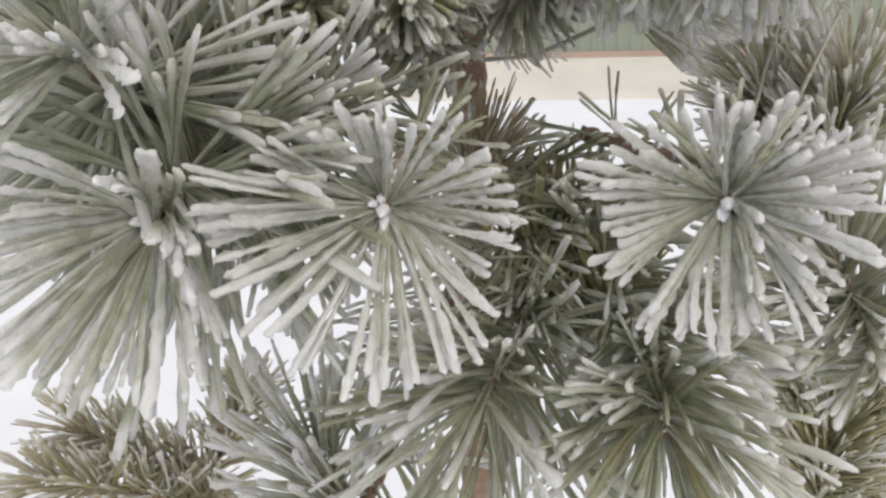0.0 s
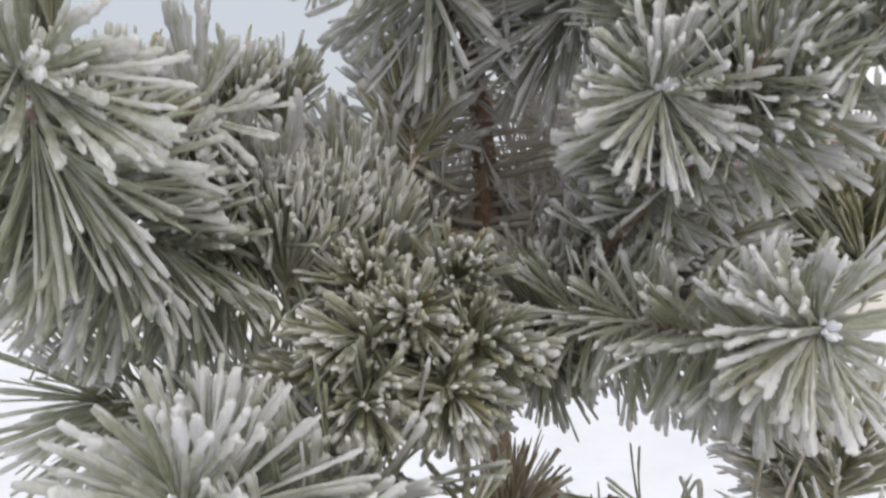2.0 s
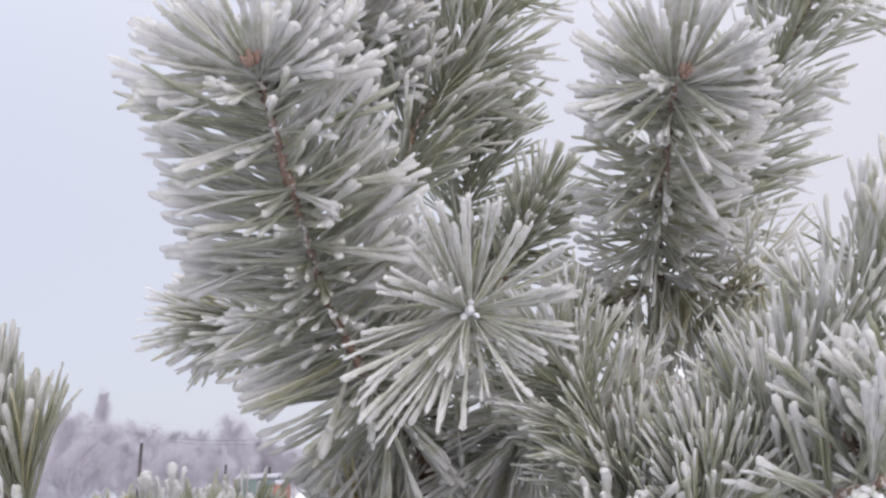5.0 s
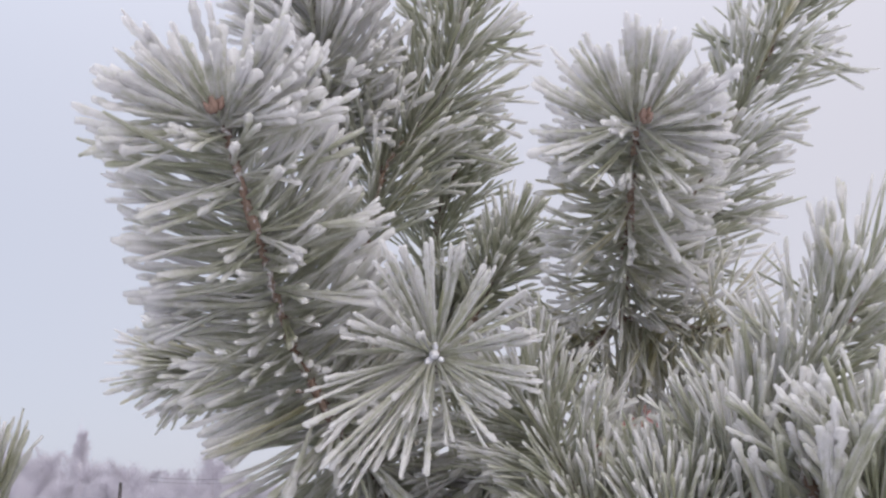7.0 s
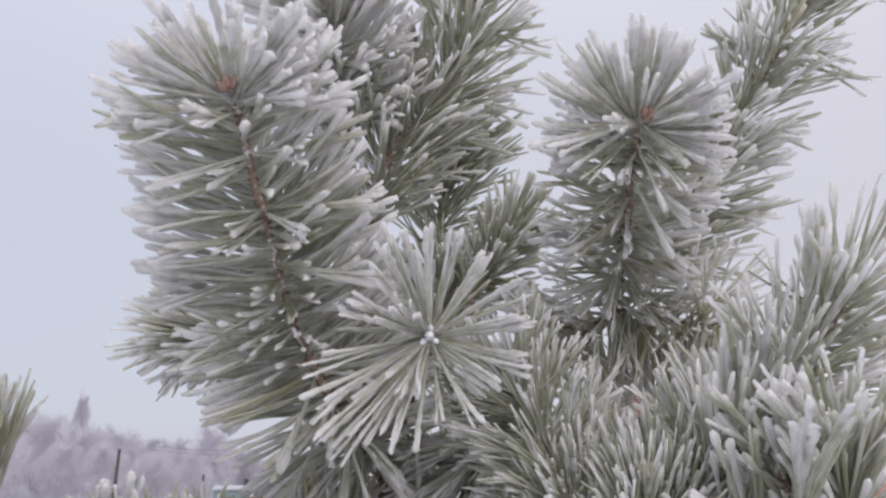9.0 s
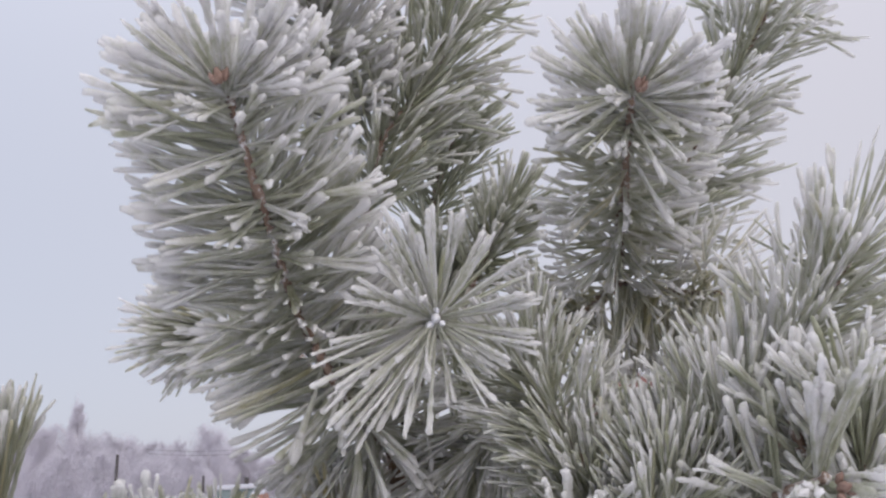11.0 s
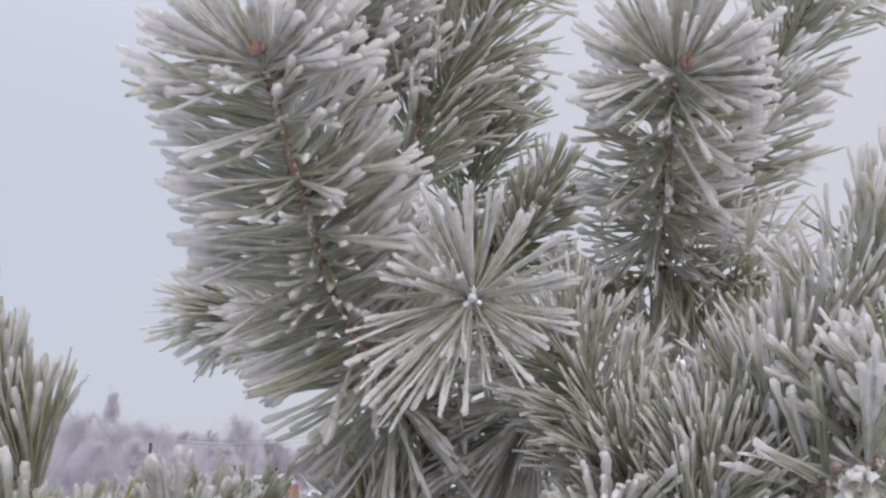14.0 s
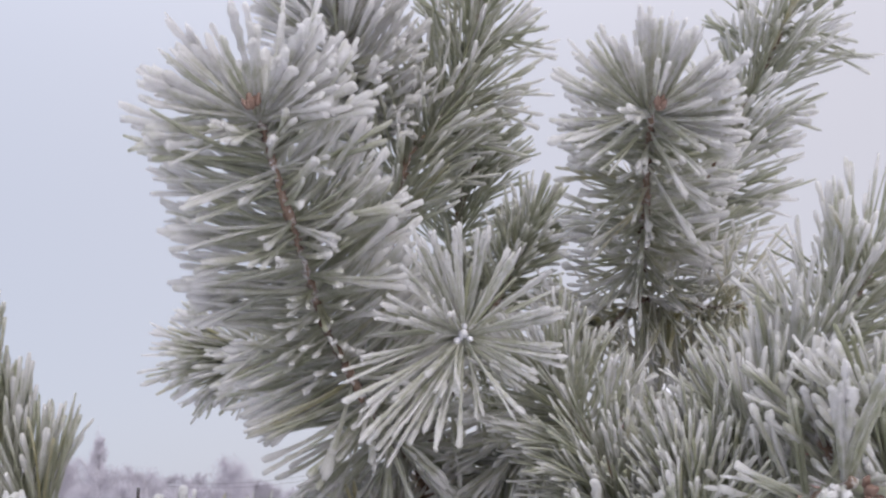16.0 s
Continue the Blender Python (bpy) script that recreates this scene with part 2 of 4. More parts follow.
def needle_mesh(name, form, co, frost, tone):
    """One mesh from the rows of needle_arrays; tone: one value a needle."""
    rings, sides = form.rings, form.sides
    n = len(co) // (rings * sides)
    k, j = np.meshgrid(np.arange(rings - 1), np.arange(sides), indexing="ij")
    quad = np.stack([k * sides + j, k * sides + (j + 1) % sides, (k + 1) * sides + (j + 1) % sides, (k + 1) * sides + j], -1).reshape(-1, 4)
    cap = np.arange(sides) + (rings - 1) * sides
    base = (np.arange(n) * rings * sides)[:, None]
    quads = (base[:, :, None] + quad[None]).reshape(-1)
    caps = (base + cap[None]).reshape(-1)
    loops = np.concatenate([quads, caps])
    start = np.concatenate([np.arange(0, len(quads), 4), len(quads) + np.arange(0, len(caps), sides)])
    me = bpy.data.meshes.new(name)
    me.vertices.add(len(co))
    me.vertices.foreach_set("co", co.astype(np.float32).reshape(-1))
    me.loops.add(len(loops))
    me.loops.foreach_set("vertex_index", loops.astype(np.int32))
    me.polygons.add(len(start))
    me.polygons.foreach_set("loop_start", start.astype(np.int32))
    me.update(calc_edges=True)
    me.validate()
    me.polygons.foreach_set("use_smooth", np.ones(len(me.polygons), bool))
    for key, values in (("frost", frost), ("tone", np.repeat(tone, rings * sides))):
        a = me.attributes.new(key, "FLOAT", "POINT")
        a.data.foreach_set("value", values.astype(np.float32))
    me.materials.append(NEEDLE)
    return me


def unit(v):
    return v / np.linalg.norm(v, axis=-1, keepdims=True)


def buds(tip, way, seed, parent, brown, knob):
    """Three to five scaly winter buds round the end of a shoot, one larger, each under caps of frost."""
    rng = np.random.default_rng(seed + 500)
    way = Vector(way)
    q = way.to_track_quat("Z", "Y").to_matrix().to_4x4()
    for i in range(1 + rng.integers(3, 5)):
        size = knob * (0.0021 if i == 0 else rng.uniform(0.0012, 0.0017))
        a = rng.uniform(0, 6.28) + i * 1.6
        off = Vector((math.cos(a), math.sin(a), 0)) * (0.0 if i == 0 else 0.003 * knob)
        lean = pose(0, 0, 0, 25 * math.sin(-a) * (i > 0), 25 * math.cos(a) * (i > 0), 0)
        bm = bmesh.new()
        bmesh.ops.create_uvsphere(bm, u_segments=10, v_segments=8, radius=1.0)
        for v in bm.verts:
            z = v.co.z
            taper = 1.0 - 0.45 * max(z, 0)
            lump = 1 + 0.12 * math.sin(9 * math.atan2(v.co.y, v.co.x) + 5 * z) + 0.1 * rng.uniform(-1, 1)
            v.co = Vector((v.co.x * size * taper * lump, v.co.y * size * taper * lump, z * size * 2.3 + size))
        bm.transform(Matrix.Translation(tip) @ q @ Matrix.Translation(off) @ lean)
        for f in bm.faces:
            f.smooth = True
        part("bud", bm, BUD if i in brown else FROST, parent)


tree = tagged(new("pine_tree"), "young pine whose needles are thickly coated in white hoar frost", "tree")
TRUNK = [(0.03, 0.60, -0.05), (0.02, 0.57, 0.5), (0.012, 0.553, 1.0), (0.008, 0.548, 1.2), (0.006, 0.545, 1.35), (-0.002, 0.523, 1.43)]
tube("trunk", TRUNK, 0.017, 0.0058, BARK, tree, sides=14, count=70, rough=0.16, label="rough dark brown bark with flaking scales")


def trunk_at(z):
    """Where the trunk's middle is at a height."""
    zs = [p[2] for p in TRUNK]
    return np.array([np.interp(z, zs, [p[i] for p in TRUNK]) for i in range(2)] + [z])


def shoot(points, n, L, a0, a1, frost, tint, bud, seed, down=0.0, single=0, stem=0.0028, fan=(), more=(), upto=1.0, body=1.0, bare=None, fine=1.0, knob=1.0, via=None, own=True, dome=None):
    """A shoot of last summer: brown stem along the points, pairs of needles spiralling round it, buds at its end.
    L: needle length; a0, a1: degrees between needle and stem at the foot and at the tip; down: how far needles hang;
    fan, more: turn, angle and length (mm) of the pairs that crown the tip; upto: where along the stem the others end;
    body: their length against L; bare: a side on which most have been shed; fine: thickness; knob: size of the buds;
    via: a point that the branch beneath it passes; own: whether it has such a branch;
    dome: how many pairs more crowd round the tip, their least and greatest angle and their length (mm)."""
    rng = np.random.default_rng(seed)
    n = int(n * 0.84)
    line = spline(points, 60)
    foot = line[0]
    far = np.linalg.norm(foot - trunk_at(min(foot[2], 1.42)))
    if own and far > 0.03:
        join = trunk_at(min(foot[2] - 0.25 * far, 1.42))
        mid = join * 0.5 + foot * 0.5 + np.array((0, 0, -0.06 * far))
        if via is not None:
            mid = np.array(via)
            join = trunk_at(mid[2] - 0.02)
        tube("branch", [join, mid, foot], stem * 0.75, stem * 0.75, RIMED, tree, seed=seed)
    ob = tube("shoot", points, stem * 1.2, stem * 0.8, TWIG, tree, sides=8, count=46, rough=0.36, seed=seed)
    s = (np.arange(n) + rng.uniform(0.0, 0.8, n)) / n
    s = np.clip(0.03 + 0.97 * s ** 0.9, 0, 1) * upto
    place = np.stack([np.interp(s * 59, np.arange(60), line[:, i]) for i in range(3)], -1)
    grad = np.gradient(line, axis=0)
    way = unit(np.stack([np.interp(s * 59, np.arange(60), grad[:, i]) for i in range(3)], -1))
    ref = unit(np.cross(way, np.array((0.2, 0.1, 0.97))))
    ref2 = np.cross(way, ref)
    turn = np.arange(n) * 2.39996 + rng.normal(0, 0.22, n)
    outward = ref * np.cos(turn)[:, None] + ref2 * np.sin(turn)[:, None]
    angle = np.radians(a0 + (a1 - a0) * s + rng.normal(0, 5.5, n))
    angle = np.where(s > 0.93, angle - np.radians(rng.uniform(0, 22, n)), angle)
    first = way * np.cos(angle)[:, None] + outward * np.sin(angle)[:, None]
    first = unit(first + np.array((0, 0, -down)) * rng.uniform(0.4, 1.0, n)[:, None])
    # frost welds neighbours into tufts
    lag = 21
    for i in range(lag, n):
        back = lag * (i // lag % 3)
        if back and back < 0.25 * n and rng.uniform() < min(0.8, 0.95 * frost):
            first[i] = unit(place[i - back] + first[i - back] * L + rng.normal(0, 0.003, 3) - place[i])
    stunted = np.ones(n)
    if bare is not None:
        faces = first @ unit(np.array(bare, float)) > 0.62
        kept = ~faces | (rng.uniform(0, 1, n) < 0.36)
        first, outward, place, way, s, faces = (v[kept] for v in (first, outward, place, way, s, faces))
        n = len(s)
        stunted = np.where(faces, 0.62, 1.0)
    thick = np.full(n, 0.00122 * (0.72 + 0.45 * frost) * fine)
    end = unit(line[-1] - line[-2])
    if dome:
        gap = (20, 160) if bare is not None else (0, 0)
        turns = [a for a in rng.uniform(-180, 180, 2 * dome[0]) if not gap[0] < a < gap[1]][:dome[0]]
        more = [*more, *((a, rng.uniform(dome[1], dome[2]), dome[3] * rng.uniform(0.85, 1.08)) for a in turns)]
    crown = len(fan) + len(more)
    if crown:
        ends_ref = unit(np.cross(end, np.array((0.2, 0.1, 0.97))))
        ends_ref2 = np.cross(end, ends_ref)
        az, an, mm = np.array([*fan, *more], float).T
        az, an = np.radians(az), np.radians(an)
        out2 = ends_ref * np.cos(az)[:, None] + ends_ref2 * np.sin(az)[:, None]
        first = np.concatenate([first, end * np.cos(an)[:, None] + out2 * np.sin(an)[:, None]])
        outward = np.concatenate([outward, out2])
        place = np.concatenate([place, line[-1] - end * rng.uniform(0.002, 0.010, crown)[:, None]])
        way = np.concatenate([way, np.repeat(end[None], crown, 0)])
        thick = np.concatenate([thick, np.full(crown, 0.00118 * max(fine, 1.0))])
        stunted = np.concatenate([stunted, np.ones(crown)])
        n += crown
    roots, ways, sides, lens, widths, bends, frosts, tones = [], [], [], [], [], [], [], []
    pair_frost = np.clip(frost + rng.normal(0, 0.13, n), 0.05, 0.98)
    pair_len = L * body * np.clip(rng.normal(1.0, 0.055, n), 0.82, 1.08) * stunted
    if crown:
        pair_len[-crown:] = mm * 0.001
        pair_frost[-crown:] = np.clip(pair_frost[-crown:] + 0.14, 0, 1)
    pair_tone = np.clip(tint + rng.normal(0, 0.12, n), 0, 1)
    for k in (-1, 1):
        spin = unit(np.cross(first, outward + 0.6 * rng.standard_normal((n, 3))))
        splay = np.radians(rng.uniform(0.4, 3.4, n))
        flat = rng.standard_normal((n, 3))
        if crown:
            splay[-crown:] *= 0.45
            flat[-crown:] = np.cross(first, spin)[-crown:] + 0.35 * flat[-crown:]
        w = unit(first + k * spin * np.tan(splay)[:, None])
        roots.append(place + outward * stem * 0.7 + spin * k * 0.0006)
        ways.append(w)
        sides.append(unit(np.cross(w, flat)))
        lens.append(pair_len * rng.uniform(0.94, 1.04, n))
        widths.append(thick * rng.uniform(0.8, 1.25, n))
        bends.append(way * rng.normal(0.12, 0.08, n)[:, None] + rng.normal(0, 0.05, (n, 3)) + np.array((0, 0, -0.04)))
        frosts.append(np.clip(pair_frost + rng.normal(0, 0.06, n), 0.03, 1))
        tones.append(pair_tone)
    roots, ways, sides, bends = (np.concatenate(v) for v in (roots, ways, sides, bends))
    lens, widths, frosts, tones = (np.concatenate(v) for v in (lens, widths, frosts, tones))
    crowning = np.zeros(len(roots), bool)
    if crown:
        crowning[n - crown:n] = True
        crowning[2 * n - crown:] = True
    for form, keep in ((PLAIN, ~crowning), (CRUSTED, crowning)):
        if not keep.any() or (single and form is CRUSTED):
            continue
        co, fr = needle_arrays(rng, form, roots[keep], ways[keep], sides[keep], lens[keep], widths[keep], bends[keep], frosts[keep])
        me = needle_mesh("needles", form, co, fr, tones[keep])
        tagged(new("needles", me), kind="stuff").parent = ob
    for i in np.flatnonzero(crowning) if single else ():
        kind = KINDS[i % len(KINDS)]
        m = Matrix((sides[i], np.cross(ways[i], sides[i]), ways[i])).transposed().to_4x4()
        one = new("needle", kind)
        one.parent = ob
        one.matrix_basis = Matrix.Translation(roots[i]) @ m @ Matrix.Diagonal((1, 1, lens[i] / 0.06, 1))
    if bud:
        buds(line[-1] + (np.array((0, -0.009, -0.004)) if bud == 1 and crown else -0.001 * end), end, seed, ob, (0, 1, 2, 3, 4) if bud == 1 and crown else (0, 2) if bud == 1 else (), knob)
    return ob


def needle_kinds(count):
    """Some single needles, 6 cm long before they are brought to size, for those that stand apart."""
    rng = np.random.default_rng(77)
    kinds = []
    for i in range(count):
        f = np.array([rng.uniform(0.62, 0.92)])
        # some are kinked where the crust is heavy
        co, fr = needle_arrays(rng, CRUSTED, np.zeros((1, 3)), np.array([(0, 0, 1.0)]), np.array([(1.0, 0, 0)]), np.array([0.06]),
                               np.array([0.00103 * rng.uniform(0.82, 1.2)]), np.array([(rng.normal(0, 0.05), rng.normal(0, 0.05), 0.0)]), f)
        kinds.append(needle_mesh("needle", CRUSTED, co, fr, np.array([rng.uniform(0.2, 0.5)])))
    return kinds


KINDS = needle_kinds(24)

# ---- the shoots, whorl by whorl ----
shoot([(-0.0040, 0.5200, 1.4300), (-0.0300, 0.4450, 1.4620), (-0.0527, 0.4172, 1.5046), (-0.0640, 0.3720, 1.5480), (-0.0772, 0.3231, 1.6026)], n=660, L=0.062, a0=94, a1=62, frost=0.72, tint=0.3, bud=1, seed=1, body=1.0, dome=(46, 35, 98, 47), knob=1.0, fine=1.16, down=-0.16, upto=0.97, bare=(0.1, -0.97, -0.2), fan=[(65, 57, 53), (66, 47, 52), (72, 33, 57), (76, 28, 54), (92, 19, 50), (135, 16, 50), (152, 17, 45), (164, 20, 48), (66, 73, 57), (68, 83, 57), (-176, 33, 45), (-172, 45, 48), (-171, 53, 51), (-172, 53, 51), (-171, 70, 52), (-173, 71, 52), (179, 91, 41), (110, 28, 41), (74, 28, 47), (67, 41, 56), (65, 66, 57), (167, 71, 41), (158, 56, 41), (69, 89, 52)])
shoot([(0.0040, 0.5150, 1.4520), (0.0245, 0.4225, 1.4968), (0.0201, 0.3681, 1.4902)], n=36, bare=None, L=0.066, a0=128, a1=102, frost=0.4, tint=0.3, bud=2, seed=2, knob=1.15, body=0.8, single=1, upto=0.9, fan=[(-60, 54, 64), (-72, 56, 51), (-96, 55, 60), (-122, 57, 55), (-158, 60, 55), (-168, 60, 57), (166, 62, 56), (145, 64, 41), (111, 64, 47), (86, 44, 41), (68, 38, 41), (85, 62, 59), (69, 60, 68), (65, 63, 79), (60, 65, 79), (45, 58, 70), (24, 57, 72), (-11, 56, 41), (-17, 30, 41), (-52, 55, 58), (-36, 57, 42), (-49, 11, 41)], more=[(-65, 54, 62), (-80, 55, 61), (-103, 55, 61), (-136, 57, 63), (-163, 60, 55), (173, 61, 55), (155, 63, 48), (136, 64, 44), (127, 63, 53), (76, 51, 41), (76, 62, 55), (97, 62, 61), (73, 60, 65), (55, 59, 79), (40, 57, 75), (52, 61, 51), (24, 58, 59), (-1, 43, 41), (-27, 23, 41), (-46, 56, 51), (-17, 57, 51), (-2, 57, 53)])
shoot([(0.0100, 0.5300, 1.4300), (0.0800, 0.5000, 1.4780), (0.1425, 0.4751, 1.5278)], n=121, L=0.055, a0=95, a1=85, frost=0.8, tint=0.6, bud=0, seed=3, fine=0.65, stem=0.0018)
shoot([(0.1425, 0.4751, 1.5278), (0.1380, 0.4200, 1.5720), (0.1290, 0.3507, 1.6042)], n=300, L=0.057, a0=80, a1=55, frost=0.66, tint=0.38, bud=1, seed=4, dome=(34, 40, 100, 44), knob=1.0, down=0.2, own=False, body=0.85, fine=1.0, upto=0.95, bare=(-0.27, -0.92, -0.31), fan=[(-55, 13, 53), (-76, 13, 44), (-133, 17, 39), (-21, 26, 42), (-157, 24, 43), (34, 15, 38), (107, 14, 38), (-39, 15, 56), (-91, 10, 56), (-14, 28, 53), (-3, 37, 54), (5, 46, 57), (15, 58, 58), (19, 63, 57), (22, 68, 52), (34, 81, 57), (52, 98, 49), (-119, 13, 50), (-135, 14, 51), (-167, 27, 53), (179, 40, 53), (167, 56, 54), (171, 51, 54), (157, 50, 38), (154, 72, 49), (60, 49, 38), (71, 55, 38), (143, 86, 44), (134, 94, 40), (41, 90, 51), (-152, 19, 51), (-1, 42, 46)])
shoot([(0.1425, 0.4751, 1.5278), (0.1756, 0.4632, 1.5168), (0.1975, 0.4449, 1.5115)], n=148, L=0.055, a0=95, a1=85, frost=0.65, tint=0.6, bud=0, seed=5, own=False, fine=0.65, down=0.9, stem=0.0018)
shoot([(0.1622, 0.5053, 1.5417), (0.2099, 0.4858, 1.6208), (0.2900, 0.4367, 1.7556)], n=364, L=0.056, a0=55, a1=38, frost=0.6, tint=0.3, bud=1, seed=6, fine=1.0)
shoot([(-0.0173, 0.5246, 1.5874), (0.0010, 0.5141, 1.6489), (0.0380, 0.5147, 1.6953), (0.0665, 0.4971, 1.7841)], n=340, L=0.06, a0=64, a1=46, frost=0.5, tint=0.3, bud=1, seed=7, down=-0.25, fine=1.0)
shoot([(0.0288, 0.5954, 1.5926), (0.0419, 0.5906, 1.6405), (0.0564, 0.5744, 1.6804)], n=148, L=0.05, a0=65, a1=40, frost=0.4, tint=0.25, bud=1, seed=71)
shoot([(-0.0295, 0.5380, 1.6602), (-0.0413, 0.4910, 1.7126), (-0.0453, 0.4565, 1.7699)], n=330, L=0.065, a0=65, a1=45, frost=0.85, tint=0.3, bud=1, seed=8, fine=1.1)
shoot([(0.0540, 0.5268, 1.5400), (0.0700, 0.5267, 1.5700), (0.0860, 0.5252, 1.5980)], n=170, L=0.036, a0=68, a1=34, frost=0.5, tint=0.25, bud=1, seed=9, fine=0.85)
shoot([(-0.0638, 0.5789, 1.5027), (-0.1117, 0.6004, 1.5265), (-0.1542, 0.6124, 1.5342)], n=256, L=0.05, a0=60, a1=35, frost=0.6, tint=0.4, bud=1, seed=10)
shoot([(0.0080, 0.5480, 1.2200), (0.0060, 0.5450, 1.3200), (-0.0020, 0.5250, 1.4250)], n=330, L=0.058, a0=90, a1=85, frost=0.72, tint=1.0, bud=0, seed=60, fine=0.75, stem=0.004, down=0.15, bare=(0, -1, 0))
shoot([(0.1425, 0.4751, 1.5278), (0.1721, 0.5059, 1.5146), (0.1896, 0.4933, 1.4915)], n=128, L=0.058, a0=45, a1=28, frost=0.6, tint=0.6, bud=0, seed=63, own=False, down=0.55, fine=0.65, stem=0.0016)
shoot([(0.1425, 0.4751, 1.5278), (0.1276, 0.5063, 1.5186), (0.1094, 0.5004, 1.5146)], n=81, L=0.05, a0=70, a1=40, frost=0.5, tint=0.6, bud=0, seed=64, own=False, fine=0.75, stem=0.0016)
shoot([(0.1453, 0.3367, 1.4050), (0.1709, 0.3454, 1.4410), (0.2240, 0.3338, 1.5090)], n=320, L=0.052, a0=60, a1=45, frost=0.62, tint=0.3, bud=1, seed=11, fine=0.8)
shoot([(0.0976, 0.3732, 1.3966), (0.0815, 0.3864, 1.4342), (0.0642, 0.3961, 1.4719)], n=260, L=0.046, a0=66, a1=50, frost=0.55, tint=0.28, bud=1, seed=12, fine=0.62)
shoot([(0.0610, 0.4356, 1.3019), (0.0827, 0.4124, 1.3314), (0.0720, 0.3850, 1.3620), (0.0757, 0.3440, 1.3757)], n=229, L=0.056, a0=80, a1=65, frost=0.58, tint=0.35, bud=2, seed=13, bare=(0, -0.9, -0.4), upto=0.78, body=0.66, fan=[(-39, 53, 35), (-66, 45, 41), (-45, 16, 35), (-88, 31, 35), (-26, 8, 35), (-150, 37, 36), (175, 43, 43), (120, 24, 35), (153, 52, 40), (130, 62, 44), (120, 67, 40), (104, 73, 47), (93, 78, 44), (79, 82, 44), (57, 86, 36), (29, 83, 40), (16, 80, 35), (10, 44, 35), (10, 21, 35), (-9, 59, 35), (-28, 62, 35)], more=[(-45, 32, 35), (-38, 21, 35), (-76, 33, 35), (-103, 35, 35), (-123, 34, 46), (167, 24, 35), (168, 46, 40), (145, 55, 45), (138, 59, 38), (129, 63, 40), (115, 69, 45), (100, 76, 42), (82, 81, 43), (70, 83, 44), (41, 84, 42), (35, 84, 35), (10, 78, 37), (7, 32, 35), (-17, 67, 35), (-19, 66, 38)])
shoot([(0.0850, 0.4300, 1.3300), (0.1050, 0.3700, 1.3520), (0.1273, 0.3262, 1.3672)], n=94, L=0.04, a0=75, a1=45, frost=0.62, tint=0.35, bud=1, seed=14)
shoot([(0.1200, 0.4200, 1.3600), (0.1500, 0.3600, 1.3850), (0.1560, 0.2603, 1.4034)], n=100, L=0.056, a0=70, a1=55, frost=0.62, tint=0.3, bud=1, seed=15, body=0.8, upto=0.85, fan=[(31, 43, 35), (40, 51, 35), (32, 39, 35), (30, 35, 35), (35, 49, 35), (-66, 52, 42), (-69, 49, 46), (-76, 45, 49), (-81, 42, 53), (-86, 39, 55), (176, 9, 35), (123, 16, 35), (61, 46, 35), (70, 43, 35), (94, 36, 35)])
shoot([(0.1000, 0.4000, 1.3600), (0.1095, 0.3304, 1.3805), (0.1243, 0.3539, 1.4111)], n=162, L=0.045, a0=40, a1=28, frost=0.5, tint=0.3, bud=1, seed=16, fine=0.6)
shoot([(0.1711, 0.3084, 1.3977), (0.1675, 0.3045, 1.4162), (0.1626, 0.3003, 1.4349)], n=32, L=0.032, a0=42, a1=35, frost=0.7, tint=0.3, bud=0, seed=90)
shoot([(0.1321, 0.3709, 1.3571), (0.1258, 0.3544, 1.3984)], n=243, L=0.052, a0=38, a1=24, frost=0.5, tint=0.3, bud=1, seed=91, fine=0.6)
shoot([(0.0997, 0.4011, 1.3554), (0.0959, 0.3839, 1.3939)], n=202, L=0.052, a0=38, a1=24, frost=0.5, tint=0.3, bud=1, seed=92, fine=0.6)
shoot([(0.0913, 0.4876, 1.4710), (0.0697, 0.4827, 1.4508), (0.0432, 0.4771, 1.4250)], n=175, L=0.052, a0=65, a1=40, frost=0.68, tint=0.45, bud=1, seed=65, own=False, down=0.4, fine=0.75, stem=0.002)
shoot([(0.1255, 0.3678, 1.3540), (0.1235, 0.3658, 1.3872), (0.1220, 0.3614, 1.4080)], n=202, L=0.042, a0=34, a1=18, frost=0.5, tint=0.3, bud=1, seed=66, fine=0.6, stem=0.002)
shoot([(0.1892, 0.3009, 1.3739), (0.1858, 0.2927, 1.4027), (0.1814, 0.2829, 1.4291)], n=128, L=0.04, a0=45, a1=30, frost=0.6, tint=0.3, bud=1, seed=67, fine=0.9, stem=0.002)
shoot([(-0.0200, 0.4900, 1.2900), (-0.1092, 0.4289, 1.3062), (-0.1508, 0.3755, 1.3152), (-0.1672, 0.3198, 1.3488), (-0.1560, 0.2751, 1.3821)], n=283, body=0.9, L=0.068, a0=85, a1=65, frost=0.48, tint=0.18, bud=2, seed=17, fine=1.1, down=1.1, upto=0.88, fan=[(-31, 24, 48), (-46, 23, 44), (-75, 23, 42), (3, 6, 42), (-168, 31, 42), (171, 46, 42), (-176, 70, 50), (148, 62, 42), (136, 44, 42), (161, 82, 63), (156, 83, 67), (147, 88, 61), (136, 93, 44), (126, 95, 44), (111, 89, 42), (80, 64, 42), (76, 47, 42), (37, 44, 42), (7, 36, 44), (41, 58, 45)], more=[(-46, 23, 48), (-63, 23, 43), (-101, 21, 42), (84, 1, 42), (-166, 47, 42), (-176, 69, 42), (174, 76, 57), (142, 57, 42), (126, 51, 42), (158, 84, 59), (152, 86, 64), (152, 89, 43), (142, 90, 57), (105, 81, 42), (94, 90, 43), (80, 85, 42), (72, 41, 42), (19, 43, 42), (-12, 29, 44), (55, 68, 45)])
